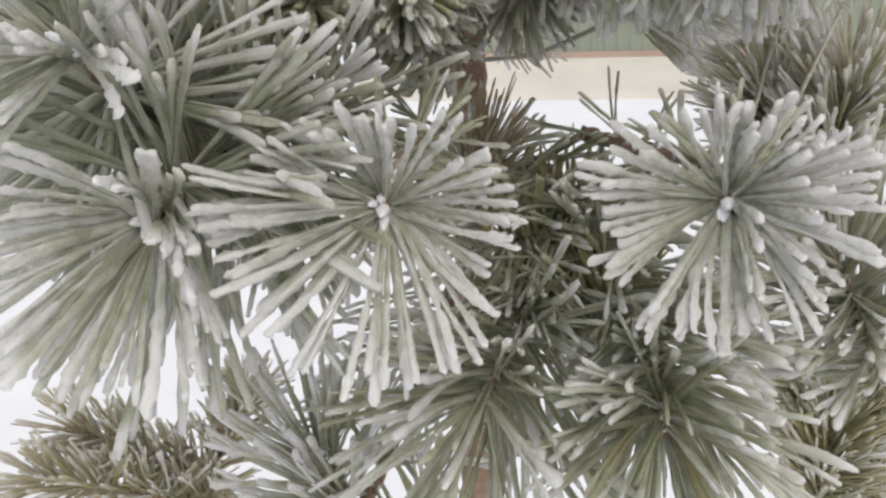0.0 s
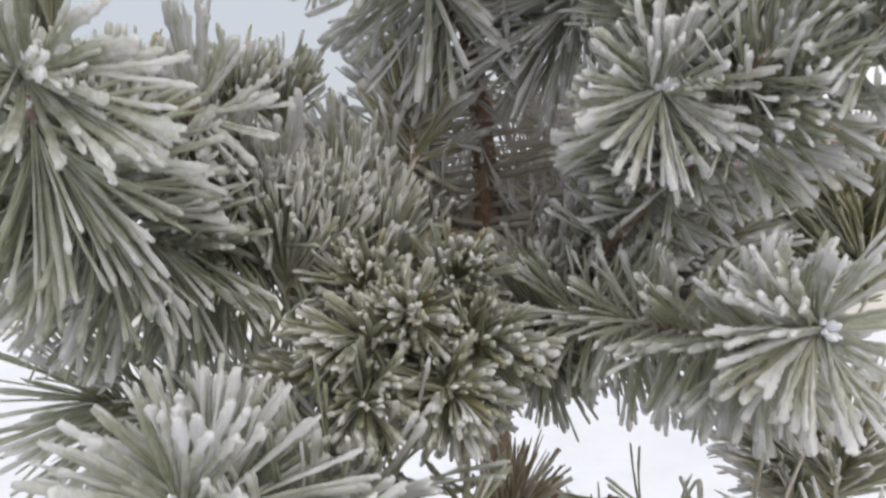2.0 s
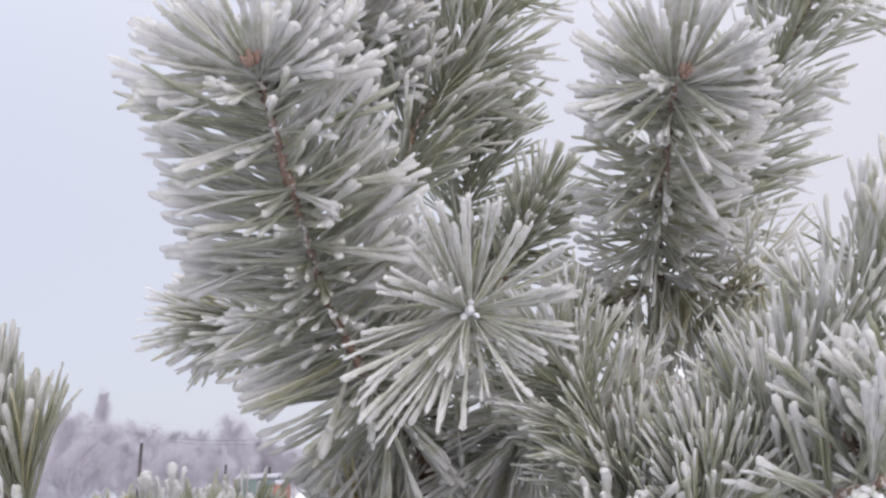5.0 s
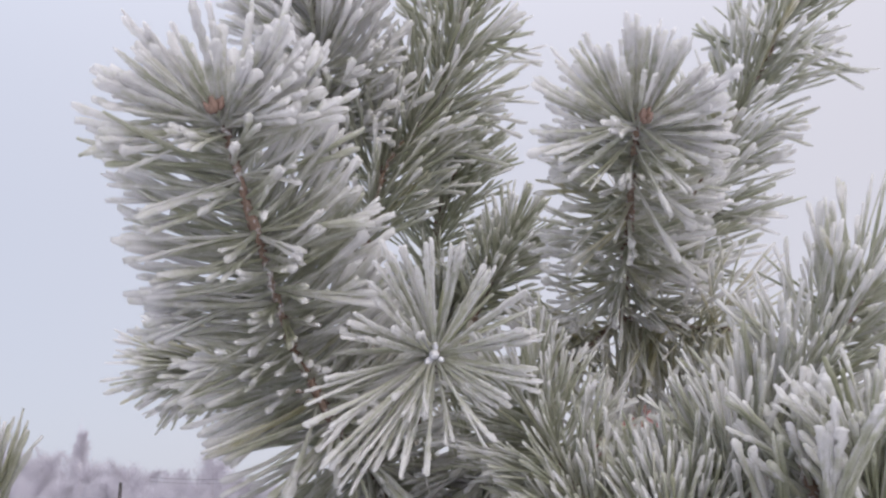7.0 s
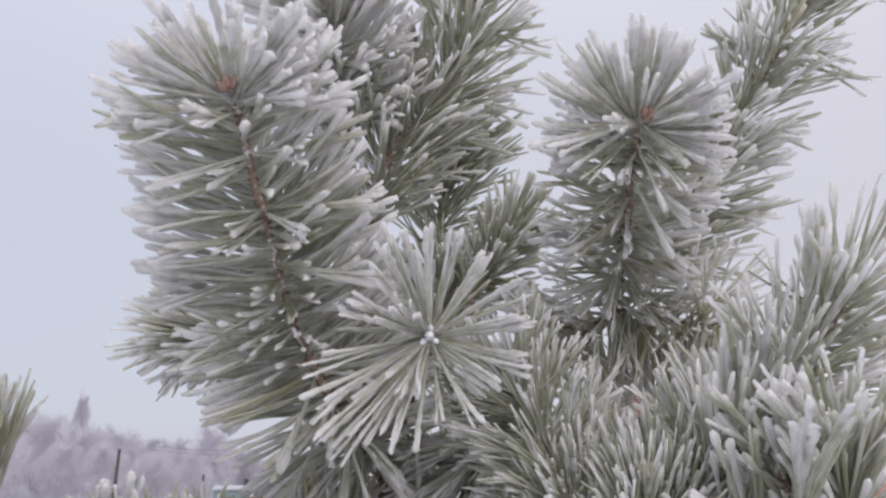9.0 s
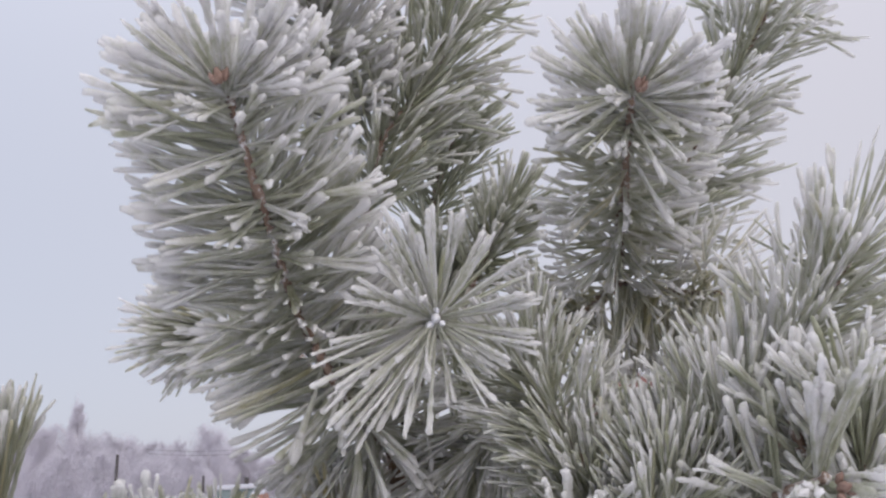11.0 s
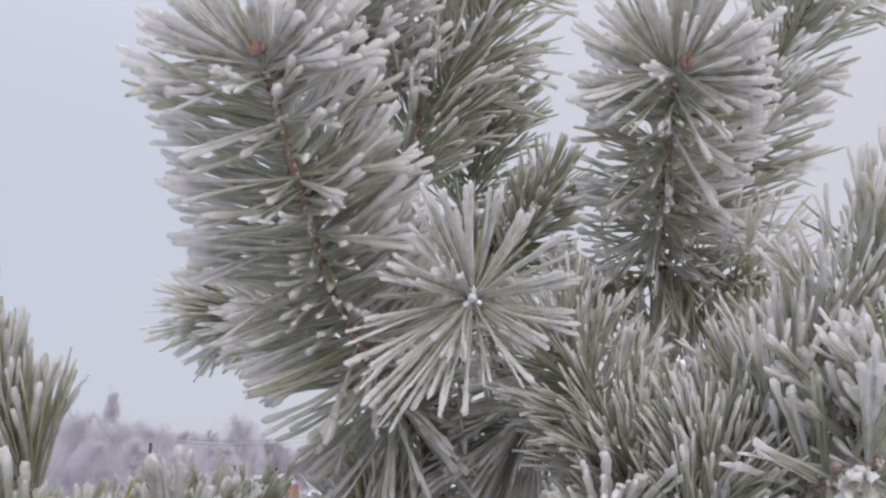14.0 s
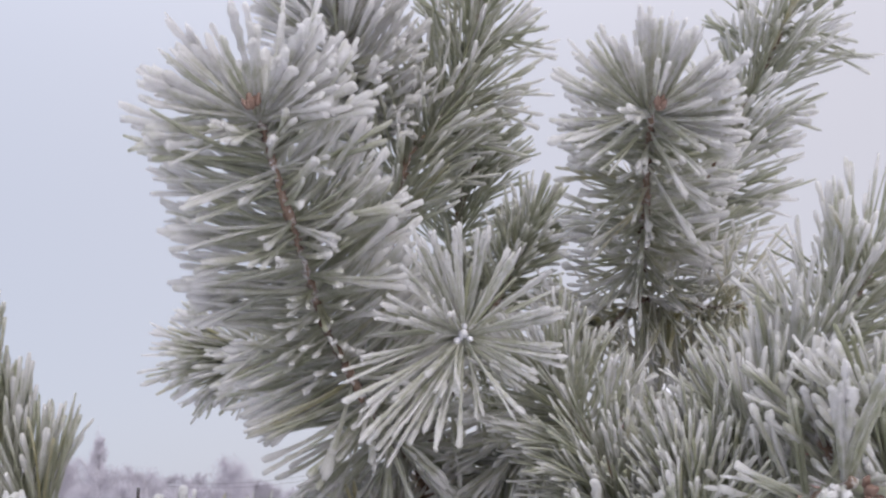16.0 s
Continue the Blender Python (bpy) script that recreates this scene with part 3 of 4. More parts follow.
shoot([(-0.0300, 0.5000, 1.3300), (-0.1307, 0.4132, 1.3493), (-0.1290, 0.3769, 1.3767)], n=81, L=0.056, a0=75, a1=50, frost=0.68, tint=0.35, bud=1, seed=18, fine=1.15, upto=0.6, fan=[(-63, 22, 50), (-73, 23, 48), (-89, 26, 43), (-102, 28, 46), (-106, 29, 50), (-123, 37, 39), (-139, 46, 42), (-164, 66, 40), (-179, 78, 42), (165, 87, 45), (150, 94, 40), (136, 96, 43), (126, 98, 35), (-3, 10, 35), (16, 17, 35)])
shoot([(-0.1915, 0.3876, 1.4000), (-0.2210, 0.3714, 1.4480), (-0.2440, 0.3526, 1.4980)], n=440, L=0.054, a0=50, a1=27, frost=0.52, tint=0.3, bud=1, seed=19, fine=0.85)
shoot([(-0.0100, 0.5400, 1.3200), (-0.0687, 0.5381, 1.3370), (-0.1243, 0.5520, 1.3670)], n=162, L=0.05, a0=70, a1=40, frost=0.68, tint=0.55, bud=1, seed=20)
shoot([(-0.0100, 0.5200, 1.3100), (-0.0808, 0.4956, 1.3168), (-0.1247, 0.4360, 1.3282)], n=256, L=0.05, a0=75, a1=55, frost=0.68, tint=0.4, bud=1, seed=21, down=-0.5)
shoot([(-0.1455, 0.4252, 1.3238), (-0.1407, 0.4110, 1.3683)], n=148, L=0.036, a0=42, a1=28, frost=0.6, tint=0.35, bud=1, seed=93)
shoot([(-0.1649, 0.3580, 1.3361), (-0.1625, 0.3417, 1.3704)], n=121, L=0.036, a0=42, a1=28, frost=0.6, tint=0.35, bud=1, seed=94)
shoot([(-0.0326, 0.5103, 1.3220), (-0.0596, 0.5205, 1.3360), (-0.0842, 0.5295, 1.3540)], n=128, L=0.042, a0=68, a1=42, frost=0.68, tint=0.75, bud=1, seed=68, fine=0.85)
shoot([(-0.0352, 0.4851, 1.3521), (-0.0384, 0.4969, 1.3801), (-0.0402, 0.5074, 1.4033)], n=148, L=0.045, a0=60, a1=38, frost=0.68, tint=0.7, bud=1, seed=69, fine=0.85)
shoot([(0.0030, 0.4700, 1.2250), (-0.0138, 0.4436, 1.2257), (-0.0117, 0.3842, 1.2339)], n=150, L=0.031, a0=85, a1=14, frost=0.46, tint=0.5, bud=0, seed=22, fine=1.1)
shoot([(-0.0300, 0.4359, 1.2705), (-0.0393, 0.3972, 1.2674), (-0.0601, 0.3519, 1.2711)], n=150, L=0.031, a0=85, a1=14, frost=0.46, tint=0.5, bud=0, seed=230, fine=1.1)
shoot([(-0.0252, 0.4301, 1.2562), (-0.0519, 0.3900, 1.2474), (-0.0504, 0.3403, 1.2423)], n=150, L=0.031, a0=85, a1=14, frost=0.46, tint=0.5, bud=0, seed=231, fine=1.1)
shoot([(-0.0063, 0.4321, 1.2579), (-0.0184, 0.3937, 1.2499), (-0.0125, 0.3443, 1.2458)], n=150, L=0.031, a0=85, a1=14, frost=0.46, tint=0.5, bud=0, seed=232, fine=1.1)
shoot([(-0.0157, 0.4430, 1.2757), (-0.0360, 0.4151, 1.2727), (-0.0315, 0.3660, 1.2813)], n=150, L=0.031, a0=85, a1=14, frost=0.46, tint=0.5, bud=0, seed=233, fine=1.1)
shoot([(0.0040, 0.4433, 1.2684), (-0.0102, 0.4132, 1.2641), (0.0081, 0.3667, 1.2667)], n=150, L=0.031, a0=85, a1=14, frost=0.46, tint=0.5, bud=0, seed=234, fine=1.1)
shoot([(-0.0283, 0.4568, 1.2833), (-0.0535, 0.4395, 1.2771), (-0.0565, 0.3936, 1.2966)], n=150, L=0.031, a0=85, a1=14, frost=0.46, tint=0.5, bud=0, seed=235, fine=1.1)
shoot([(-0.0052, 0.4637, 1.2839), (-0.0191, 0.4530, 1.2791), (-0.0103, 0.4075, 1.2978)], n=150, L=0.031, a0=85, a1=14, frost=0.46, tint=0.5, bud=0, seed=236, fine=1.1)
shoot([(-0.0445, 0.4473, 1.2583), (-0.0686, 0.4200, 1.2514), (-0.0891, 0.3746, 1.2466)], n=150, L=0.031, a0=85, a1=14, frost=0.46, tint=0.5, bud=0, seed=237, fine=1.1)
shoot([(0.0200, 0.4700, 1.2700), (0.0609, 0.4051, 1.2734), (0.1037, 0.3349, 1.2715), (0.1191, 0.2861, 1.2834)], n=310, body=0.65, L=0.062, a0=85, a1=65, frost=0.55, tint=0.35, bud=2, seed=27, down=0.2, upto=0.85, fan=[(-20, 83, 45), (-23, 64, 38), (-37, 63, 38), (-46, 48, 38), (-46, 38, 38), (-76, 39, 41), (-103, 21, 38), (-14, 88, 38), (-3, 75, 38), (10, 96, 42), (24, 98, 41), (38, 75, 38), (58, 85, 38), (74, 83, 38), (87, 74, 39), (97, 66, 39), (127, 27, 38), (110, 53, 42)], more=[(-26, 79, 43), (-7, 58, 38), (-46, 53, 38), (-7, 39, 38), (-49, 37, 38), (-89, 32, 41), (-136, 8, 38), (-6, 91, 40), (9, 95, 46), (16, 61, 38), (32, 97, 46), (46, 96, 41), (61, 83, 38), (79, 79, 42), (91, 71, 40), (124, 43, 40), (141, 21, 38)])
shoot([(0.2072, 0.5417, 1.0944), (0.1983, 0.5500, 1.1445), (0.1845, 0.5543, 1.1883)], n=230, L=0.048, a0=65, a1=45, frost=0.58, tint=0.62, bud=1, seed=28, fine=0.75, stem=0.0014, via=(0.116, 0.46, 1.0879))
shoot([(0.2316, 0.5516, 1.1239), (0.2072, 0.5691, 1.1600), (0.1933, 0.5793, 1.1974)], n=210, L=0.048, a0=65, a1=45, frost=0.58, tint=0.62, bud=1, seed=29, fine=0.75, stem=0.0014, via=(0.116, 0.46, 1.0879))
shoot([(0.1923, 0.5368, 1.2478), (0.1957, 0.5319, 1.2903), (0.1977, 0.5241, 1.3255)], n=175, L=0.06, a0=65, a1=45, frost=0.35, tint=0.6, bud=1, seed=80, stem=0.0014, via=(0.116, 0.46, 1.0879))
shoot([(0.2109, 0.4685, 1.2732), (0.2112, 0.4730, 1.3034), (0.2041, 0.4679, 1.3319)], n=175, L=0.06, a0=65, a1=45, frost=0.35, tint=0.6, bud=1, seed=81, stem=0.0014, via=(0.116, 0.46, 1.0879))
shoot([(0.0000, 0.4000, 1.1870), (-0.0133, 0.3186, 1.1927), (-0.0170, 0.2590, 1.1870)], n=36, L=0.066, a0=128, a1=102, frost=0.4, bare=None, tint=0.45, bud=2, seed=30, body=0.5, single=1, upto=0.9, fan=[(-12, 50, 61), (-9, 49, 60), (-6, 50, 52), (-19, 56, 43), (-24, 59, 42), (-54, 51, 41), (-76, 55, 41), (-92, 46, 41), (-108, 64, 41), (-133, 68, 41), (-144, 53, 41), (-165, 66, 42), (-179, 60, 46), (162, 53, 45), (146, 44, 57), (132, 41, 55), (114, 36, 60), (101, 34, 62), (66, 33, 61), (40, 37, 51), (26, 41, 47), (13, 43, 56), (2, 45, 61)], more=[(-14, 51, 57), (-3, 47, 60), (0, 48, 51), (-28, 60, 41), (-44, 60, 41), (-70, 57, 41), (-82, 52, 41), (-94, 48, 41), (-119, 64, 41), (-141, 61, 41), (-158, 68, 41), (-170, 64, 41), (169, 53, 41), (152, 47, 53), (138, 42, 56), (123, 38, 60), (105, 34, 61), (76, 33, 61), (46, 36, 53), (37, 36, 61), (19, 41, 55), (6, 44, 60), (2, 46, 54)])
shoot([(0.0600, 0.4000, 1.1850), (0.0948, 0.3182, 1.1859), (0.0838, 0.2592, 1.1875)], n=36, L=0.064, a0=128, a1=102, frost=0.4, bare=None, tint=0.5, bud=2, seed=31, body=0.5, single=1, upto=0.9, fan=[(-44, 49, 40), (-19, 66, 40), (-4, 65, 45), (5, 63, 44), (16, 62, 40), (35, 56, 45), (60, 50, 51), (68, 49, 47), (80, 47, 47), (103, 44, 49), (120, 35, 40), (122, 44, 46), (144, 44, 51), (167, 47, 43), (-176, 30, 40), (-154, 40, 40), (-120, 41, 40), (-136, 58, 40), (-145, 56, 47), (-74, 51, 40), (-87, 47, 40), (-105, 56, 40), (-156, 53, 46), (-178, 49, 48)], more=[(-31, 56, 40), (-12, 67, 41), (1, 64, 45), (12, 62, 40), (28, 56, 40), (41, 54, 47), (63, 50, 46), (76, 48, 46), (100, 45, 48), (111, 44, 45), (127, 33, 40), (147, 45, 46), (152, 46, 42), (171, 32, 40), (-170, 10, 40), (-130, 36, 40), (-127, 45, 40), (-139, 58, 44), (-62, 47, 40), (-82, 49, 40), (-94, 41, 40), (-115, 54, 40), (-166, 51, 46)])
shoot([(-0.0400, 0.3900, 1.2000), (-0.0765, 0.2997, 1.1976), (-0.0805, 0.2408, 1.1869)], n=200, L=0.068, a0=80, a1=62, frost=0.55, tint=0.25, bud=2, seed=32, body=0.95, upto=0.8, fan=[(-51, 61, 44), (-92, 45, 42), (-94, 38, 42), (-101, 54, 42), (-113, 53, 42), (-34, 49, 46), (-27, 45, 43), (-19, 40, 45), (-10, 35, 45), (-2, 32, 45), (7, 28, 49), (20, 25, 53), (37, 22, 53), (34, 23, 52), (45, 21, 57), (53, 21, 54), (65, 22, 52), (84, 24, 48), (94, 26, 46), (110, 30, 45), (121, 34, 46), (130, 39, 44), (137, 42, 45), (153, 43, 42), (155, 43, 42), (-169, 28, 42), (-130, 35, 42), (-137, 34, 42), (-149, 37, 42), (74, 23, 50), (101, 28, 46)])
shoot([(-0.0911, 0.4112, 1.1756), (-0.1017, 0.3491, 1.1987), (-0.1034, 0.2973, 1.2145), (-0.0955, 0.2396, 1.2383)], n=310, L=0.068, a0=75, a1=60, frost=0.58, tint=0.15, bud=2, seed=33, body=0.8, upto=0.8, fan=[(3, 39, 42), (30, 21, 42), (96, 13, 42), (111, 17, 42), (31, 47, 46), (39, 49, 47), (50, 52, 45), (62, 56, 43), (53, 52, 48), (75, 52, 42), (-33, 42, 44), (-65, 42, 42), (-73, 43, 42), (-84, 42, 42), (-77, 36, 42), (-106, 29, 42), (-112, 41, 42), (-122, 43, 42), (-132, 47, 42), (-167, 21, 42), (-166, 27, 42), (168, 30, 42), (150, 44, 42), (86, 40, 42)])
shoot([(0.0200, 0.4500, 1.1700), (0.0324, 0.3764, 1.1186), (0.0114, 0.2952, 1.1046)], n=216, L=0.06, a0=58, a1=32, frost=0.5, tint=0.4, bud=0, seed=34)
shoot([(0.0400, 0.4200, 1.1700), (0.0772, 0.3387, 1.1195), (0.0718, 0.2672, 1.1080)], n=243, L=0.05, a0=58, a1=32, frost=0.48, tint=0.42, bud=0, seed=35)
shoot([(0.0000, 0.4500, 1.1000), (-0.0438, 0.3678, 1.0164), (-0.0618, 0.3612, 1.0497)], n=148, L=0.055, a0=70, a1=45, frost=0.6, tint=0.5, bud=1, seed=36)
shoot([(0.0489, 0.4009, 1.0752), (0.0391, 0.4021, 1.1343)], n=160, L=0.036, a0=52, a1=38, frost=0.24, tint=0.62, bud=1, seed=37, fine=1.0)
shoot([(0.0666, 0.4261, 1.0885), (0.0568, 0.4227, 1.1394)], n=160, L=0.036, a0=52, a1=38, frost=0.24, tint=0.62, bud=1, seed=38, fine=1.0)
shoot([(0.0736, 0.3796, 1.0844), (0.0641, 0.3733, 1.1193)], n=160, L=0.036, a0=52, a1=38, frost=0.24, tint=0.62, bud=1, seed=39, fine=1.0)
shoot([(-0.1942, 0.5491, 0.8870), (-0.1495, 0.5787, 0.9771)], n=202, L=0.033, a0=62, a1=40, frost=0.5, tint=0.85, bud=1, seed=45, stem=0.0015, via=(-0.1084, 0.5069, 0.9149), fine=0.95)
shoot([(-0.1855, 0.5718, 0.9185), (-0.2570, 0.5344, 0.9704)], n=202, L=0.033, a0=62, a1=40, frost=0.5, tint=0.85, bud=1, seed=46, stem=0.0015, via=(-0.1084, 0.5069, 0.9149), fine=0.95)
shoot([(-0.1563, 0.5468, 0.9020), (-0.2647, 0.4965, 0.9550)], n=202, L=0.033, a0=62, a1=40, frost=0.5, tint=0.85, bud=1, seed=47, stem=0.0015, via=(-0.1084, 0.5069, 0.9149), fine=0.95)
shoot([(0.2503, 0.5020, 0.9171), (0.2225, 0.5246, 0.9999)], n=300, L=0.04, a0=62, a1=40, frost=0.42, tint=0.72, bud=1, seed=48, stem=0.0015, via=(0.116, 0.46, 1.0879), fine=0.9)
shoot([(0.2392, 0.5113, 0.9233), (0.2673, 0.5122, 1.0168)], n=300, L=0.04, a0=62, a1=40, frost=0.42, tint=0.72, bud=1, seed=49, stem=0.0015, via=(0.116, 0.46, 1.0879), fine=0.9)
shoot([(0.2002, 0.3880, 1.0682), (0.1604, 0.3639, 1.1390)], n=175, L=0.06, a0=62, a1=45, frost=0.6, tint=0.4, bud=1, seed=62, stem=0.0014, via=(0.116, 0.46, 1.0879))

shoot([(0.025, 0.52, 1.295), (0.055, 0.525, 1.312), (0.088, 0.52, 1.332)], n=210, L=0.045, a0=80, a1=50, frost=0.72, tint=1.0, bud=1, seed=330, fine=0.7, stem=0.0018)
shoot([(0.022, 0.515, 1.255), (0.050, 0.51, 1.270), (0.082, 0.50, 1.286)], n=210, L=0.045, a0=80, a1=50, frost=0.72, tint=0.9, bud=1, seed=331, fine=0.7, stem=0.0018)
shoot([(0.022, 0.50, 1.268), (0.029, 0.47, 1.257), (0.036, 0.435, 1.246)], n=150, L=0.032, a0=70, a1=42, frost=0.42, tint=0.4, bud=1, seed=332, fine=0.9, down=0.35)
shoot([(0.205, 0.50, 1.150), (0.212, 0.50, 1.172), (0.216, 0.495, 1.192)], n=160, L=0.046, a0=65, a1=42, frost=0.58, tint=0.62, bud=1, seed=333, stem=0.0014, via=(0.116, 0.46, 1.0879), fine=0.85)
shoot([(-0.165, 0.40, 1.315), (-0.20, 0.36, 1.330), (-0.228, 0.325, 1.348)], n=150, L=0.045, a0=75, a1=50, frost=0.5, tint=0.3, bud=1, seed=334, fine=1.0, own=False)

shoot([(0.022, 0.560, 1.495), (0.030, 0.560, 1.530), (0.040, 0.555, 1.562)], n=190, L=0.045, a0=70, a1=45, frost=0.5, tint=0.25, bud=1, seed=340, fine=0.9)
shoot([(-0.006, 0.555, 1.470), (-0.012, 0.560, 1.510), (-0.014, 0.560, 1.545)], n=170, L=0.045, a0=70, a1=45, frost=0.5, tint=0.25, bud=1, seed=341, fine=0.9)

shoot([(-0.10, 0.46, 1.21), (-0.16, 0.44, 1.225), (-0.20, 0.42, 1.235)], n=170, L=0.055, a0=70, a1=45, frost=0.5, tint=0.3, bud=1, seed=345, fine=0.9, own=False)

shoot([(0.020, 0.51, 1.280), (0.050, 0.48, 1.296), (0.078, 0.46, 1.312)], n=170, L=0.038, a0=80, a1=48, frost=0.72, tint=0.9, bud=1, seed=350, fine=0.75, stem=0.0016)
shoot([(0.018, 0.50, 1.255), (0.040, 0.48, 1.270), (0.060, 0.47, 1.290)], n=150, L=0.036, a0=80, a1=48, frost=0.72, tint=1.0, bud=1, seed=351, fine=0.75, stem=0.0016)
# dry scales where three shoots part
tube("twig_node", [(0.1405, 0.4790, 1.5225), (0.1420, 0.4745, 1.5275), (0.1422, 0.4700, 1.5330)], 0.0042, 0.0030, BUD, tree, sides=9, count=8, rough=0.35, seed=352, label="brown scaly knot where shoots part")

# upright shoots in front of the trunk
for k, (x, y, z) in enumerate(((-0.098, 0.42, 1.285), (-0.078, 0.43, 1.290), (-0.054, 0.44, 1.283), (-0.115, 0.44, 1.300), (-0.068, 0.46, 1.305))):
    shoot([(x, y, z), (x + 0.001, y, z + 0.014), (x + 0.002, y - 0.002, z + 0.028)], n=110, L=0.040, a0=44, a1=24, frost=0.56, tint=0.4, bud=1, seed=360 + k, fine=0.8, stem=0.0016, own=False)
    tube("branch", [trunk_at(z - 0.03), (x * 0.5, (y + 0.545) / 2, z - 0.022), (x, y, z)], 0.0018, 0.0018, RIMED, tree, seed=370 + k)

# small upright side shoots along the lower branch
for k, (x, y, z) in enumerate(((-0.190, 0.34, 1.364), (-0.182, 0.36, 1.360), (-0.172, 0.38, 1.362), (-0.160, 0.40, 1.366), (-0.142, 0.42, 1.368), (-0.118, 0.42, 1.372), (-0.102, 0.45, 1.372))):
    shoot([(x, y, z), (x - 0.001, y, z + 0.008), (x - 0.001, y, z + 0.016)], n=75, L=0.030, a0=60, a1=34, frost=0.5, tint=0.42, bud=1, seed=380 + k, fine=0.85, stem=0.0014, own=False)
    tube("branch", [(x * 0.72, y + 0.05, z - 0.045), (x * 0.93, y + 0.01, z - 0.022), (x, y, z)], 0.0016, 0.0014, RIMED, tree, seed=390 + k)

shoot([(0.215, 0.49, 0.935), (0.222, 0.495, 0.965), (0.230, 0.50, 0.992)], n=220, L=0.038, a0=65, a1=40, frost=0.42, tint=0.68, bud=1, seed=400, stem=0.0015, via=(0.116, 0.46, 1.0879), fine=0.85)

shoot([(0.080, 0.475, 1.265), (0.105, 0.465, 1.285), (0.130, 0.458, 1.310)], n=190, L=0.042, a0=78, a1=45, frost=0.66, tint=0.6, bud=1, seed=410, fine=0.85, stem=0.0018)
shoot([(0.085, 0.470, 1.232), (0.110, 0.462, 1.250), (0.140, 0.455, 1.268)], n=180, L=0.040, a0=78, a1=45, frost=0.62, tint=0.5, bud=1, seed=411, fine=0.85, stem=0.0018)

# a short broken twig, and the browned shoot next to it
tube("branch", [trunk_at(1.10), (0.030, 0.515, 1.120), (0.0385, 0.48, 1.142)], 0.0026, 0.0030, TWIG, tree, seed=320)
tube("twig_stub", [(0.0385, 0.48, 1.142), (0.0392, 0.48, 1.150), (0.0398, 0.4795, 1.158), (0.0415, 0.479, 1.166)], 0.0040, 0.0026, BUD, tree, sides=9, count=9, rough=0.28, seed=321, label="reddish-brown broken end of a twig")
shoot([(0.006, 0.46, 1.128), (0.010, 0.46, 1.150), (0.016, 0.458, 1.166)], n=110, L=0.034, a0=48, a1=26, frost=0.3, tint=1.0, bud=1, seed=322, fine=0.8, stem=0.002)

# older, browner shoots behind the trunk
for k, (foot, tip) in enumerate((((0.02, 0.56, 1.33), (0.075, 0.63, 1.39)), ((0.015, 0.57, 1.28), (0.085, 0.62, 1.33)), ((0.0, 0.57, 1.27), (-0.06, 0.62, 1.325)),
                                 ((0.01, 0.58, 1.23), (0.05, 0.63, 1.27)), ((-0.01, 0.58, 1.31), (-0.05, 0.64, 1.37)))):
    mid = tuple((a + b) / 2 - 0.004 * (j == 2) for j, (a, b) in enumerate(zip(foot, tip)))
    shoot([foot, mid, tip], n=180, L=0.055, a0=75, a1=45, frost=0.72, tint=0.98, bud=1, seed=300 + k, fine=0.7, stem=0.0018)
shoot([(-0.12, 0.45, 1.29), (-0.18, 0.40, 1.30), (-0.235, 0.36, 1.335)], n=190, L=0.05, a0=75, a1=50, frost=0.5, tint=0.4, bud=1, seed=310, fine=0.9, own=False)

# ---- snow-covered ground, track, fence, houses ----
def ground():
    bm = bmesh.new()
    xs = np.concatenate([-np.geomspace(4, 900, 26)[::-1], np.linspace(-3.6, 3.6, 25), np.geomspace(4, 900, 26)])
    grid = [[bm.verts.new((x, y, 0.05 * noise.noise((x * 0.4, y * 0.4, 0)) * min(1, 8 / (abs(x) + abs(y) + 1)))) for y in xs] for x in xs]
    for i in range(len(xs) - 1):
        for j in range(len(xs) - 1):
            bm.faces.new((grid[i][j], grid[i + 1][j], grid[i + 1][j + 1], grid[i][j + 1]))
    for f in bm.faces:
        f.smooth = True
    return tagged(finish("ground", bm, SNOW), "flat ground under smooth white snow", "ground", kind="structure")


ground()
# slightly raised strip, beiger than the snow on either side
bm = bmesh.new()
xs = np.linspace(-60, 90, 120)
rows = [[bm.verts.new((x, y + 0.25 * math.sin(x * 0.3 + y), z)) for y, z in ((9.6, 0.0), (10.0, 0.05), (13.6, 0.06), (14.0, 0.0))] for x in xs]
for a, b in zip(rows, rows[1:]):
    for j in range(3):
        bm.faces.new((a[j], b[j], b[j + 1], a[j + 1]))
tagged(finish("road", bm, TRACK), "beige track of packed snow along the fence", "road", kind="structure")


def sheet_fence(x0, x1, y, high):
    ob = tagged(new("fence"), "grey-green corrugated metal sheet fence on a brick plinth", "fence")
    bm = bmesh.new()
    box(bm, x0, x1, y - 0.03, y + 0.1, -0.05, 0.10)
    part("plinth", bm, PLINTH, ob, "low reddish brick plinth")
    x = x0
    while x < x1:
        bm = bmesh.new()
        prof = [(x + 0.0, 0), (x + 0.05, 0.02), (x + 0.10, 0.02), (x + 0.15, 0)]
        pts = [(px + k * 0.2, py) for k in range(10) for px, py in prof]
        low = [bm.verts.new((a, y + b, 0.09)) for a, b in pts]
        top = [bm.verts.new((a, y + b, high)) for a, b in pts]
        back = [[bm.verts.new((a, y + b + 0.004, z)) for a, b in pts] for z in (0.09, high)]
        for i in range(len(pts) - 1):
            bm.faces.new((low[i], low[i + 1], top[i + 1], top[i]))
            bm.faces.new((back[0][i], back[1][i], back[1][i + 1], back[0][i + 1]))
            bm.faces.new((top[i], top[i + 1], back[1][i + 1], back[1][i]))
        part("sheet", bm, FENCE, ob)
        bm = bmesh.new()
        box(bm, x - 0.03, x + 0.03, y + 0.03, y + 0.09, 0, high - 0.05, 0.005)
        part("post", bm, FENCE, ob)
        x += 2.0
    return ob


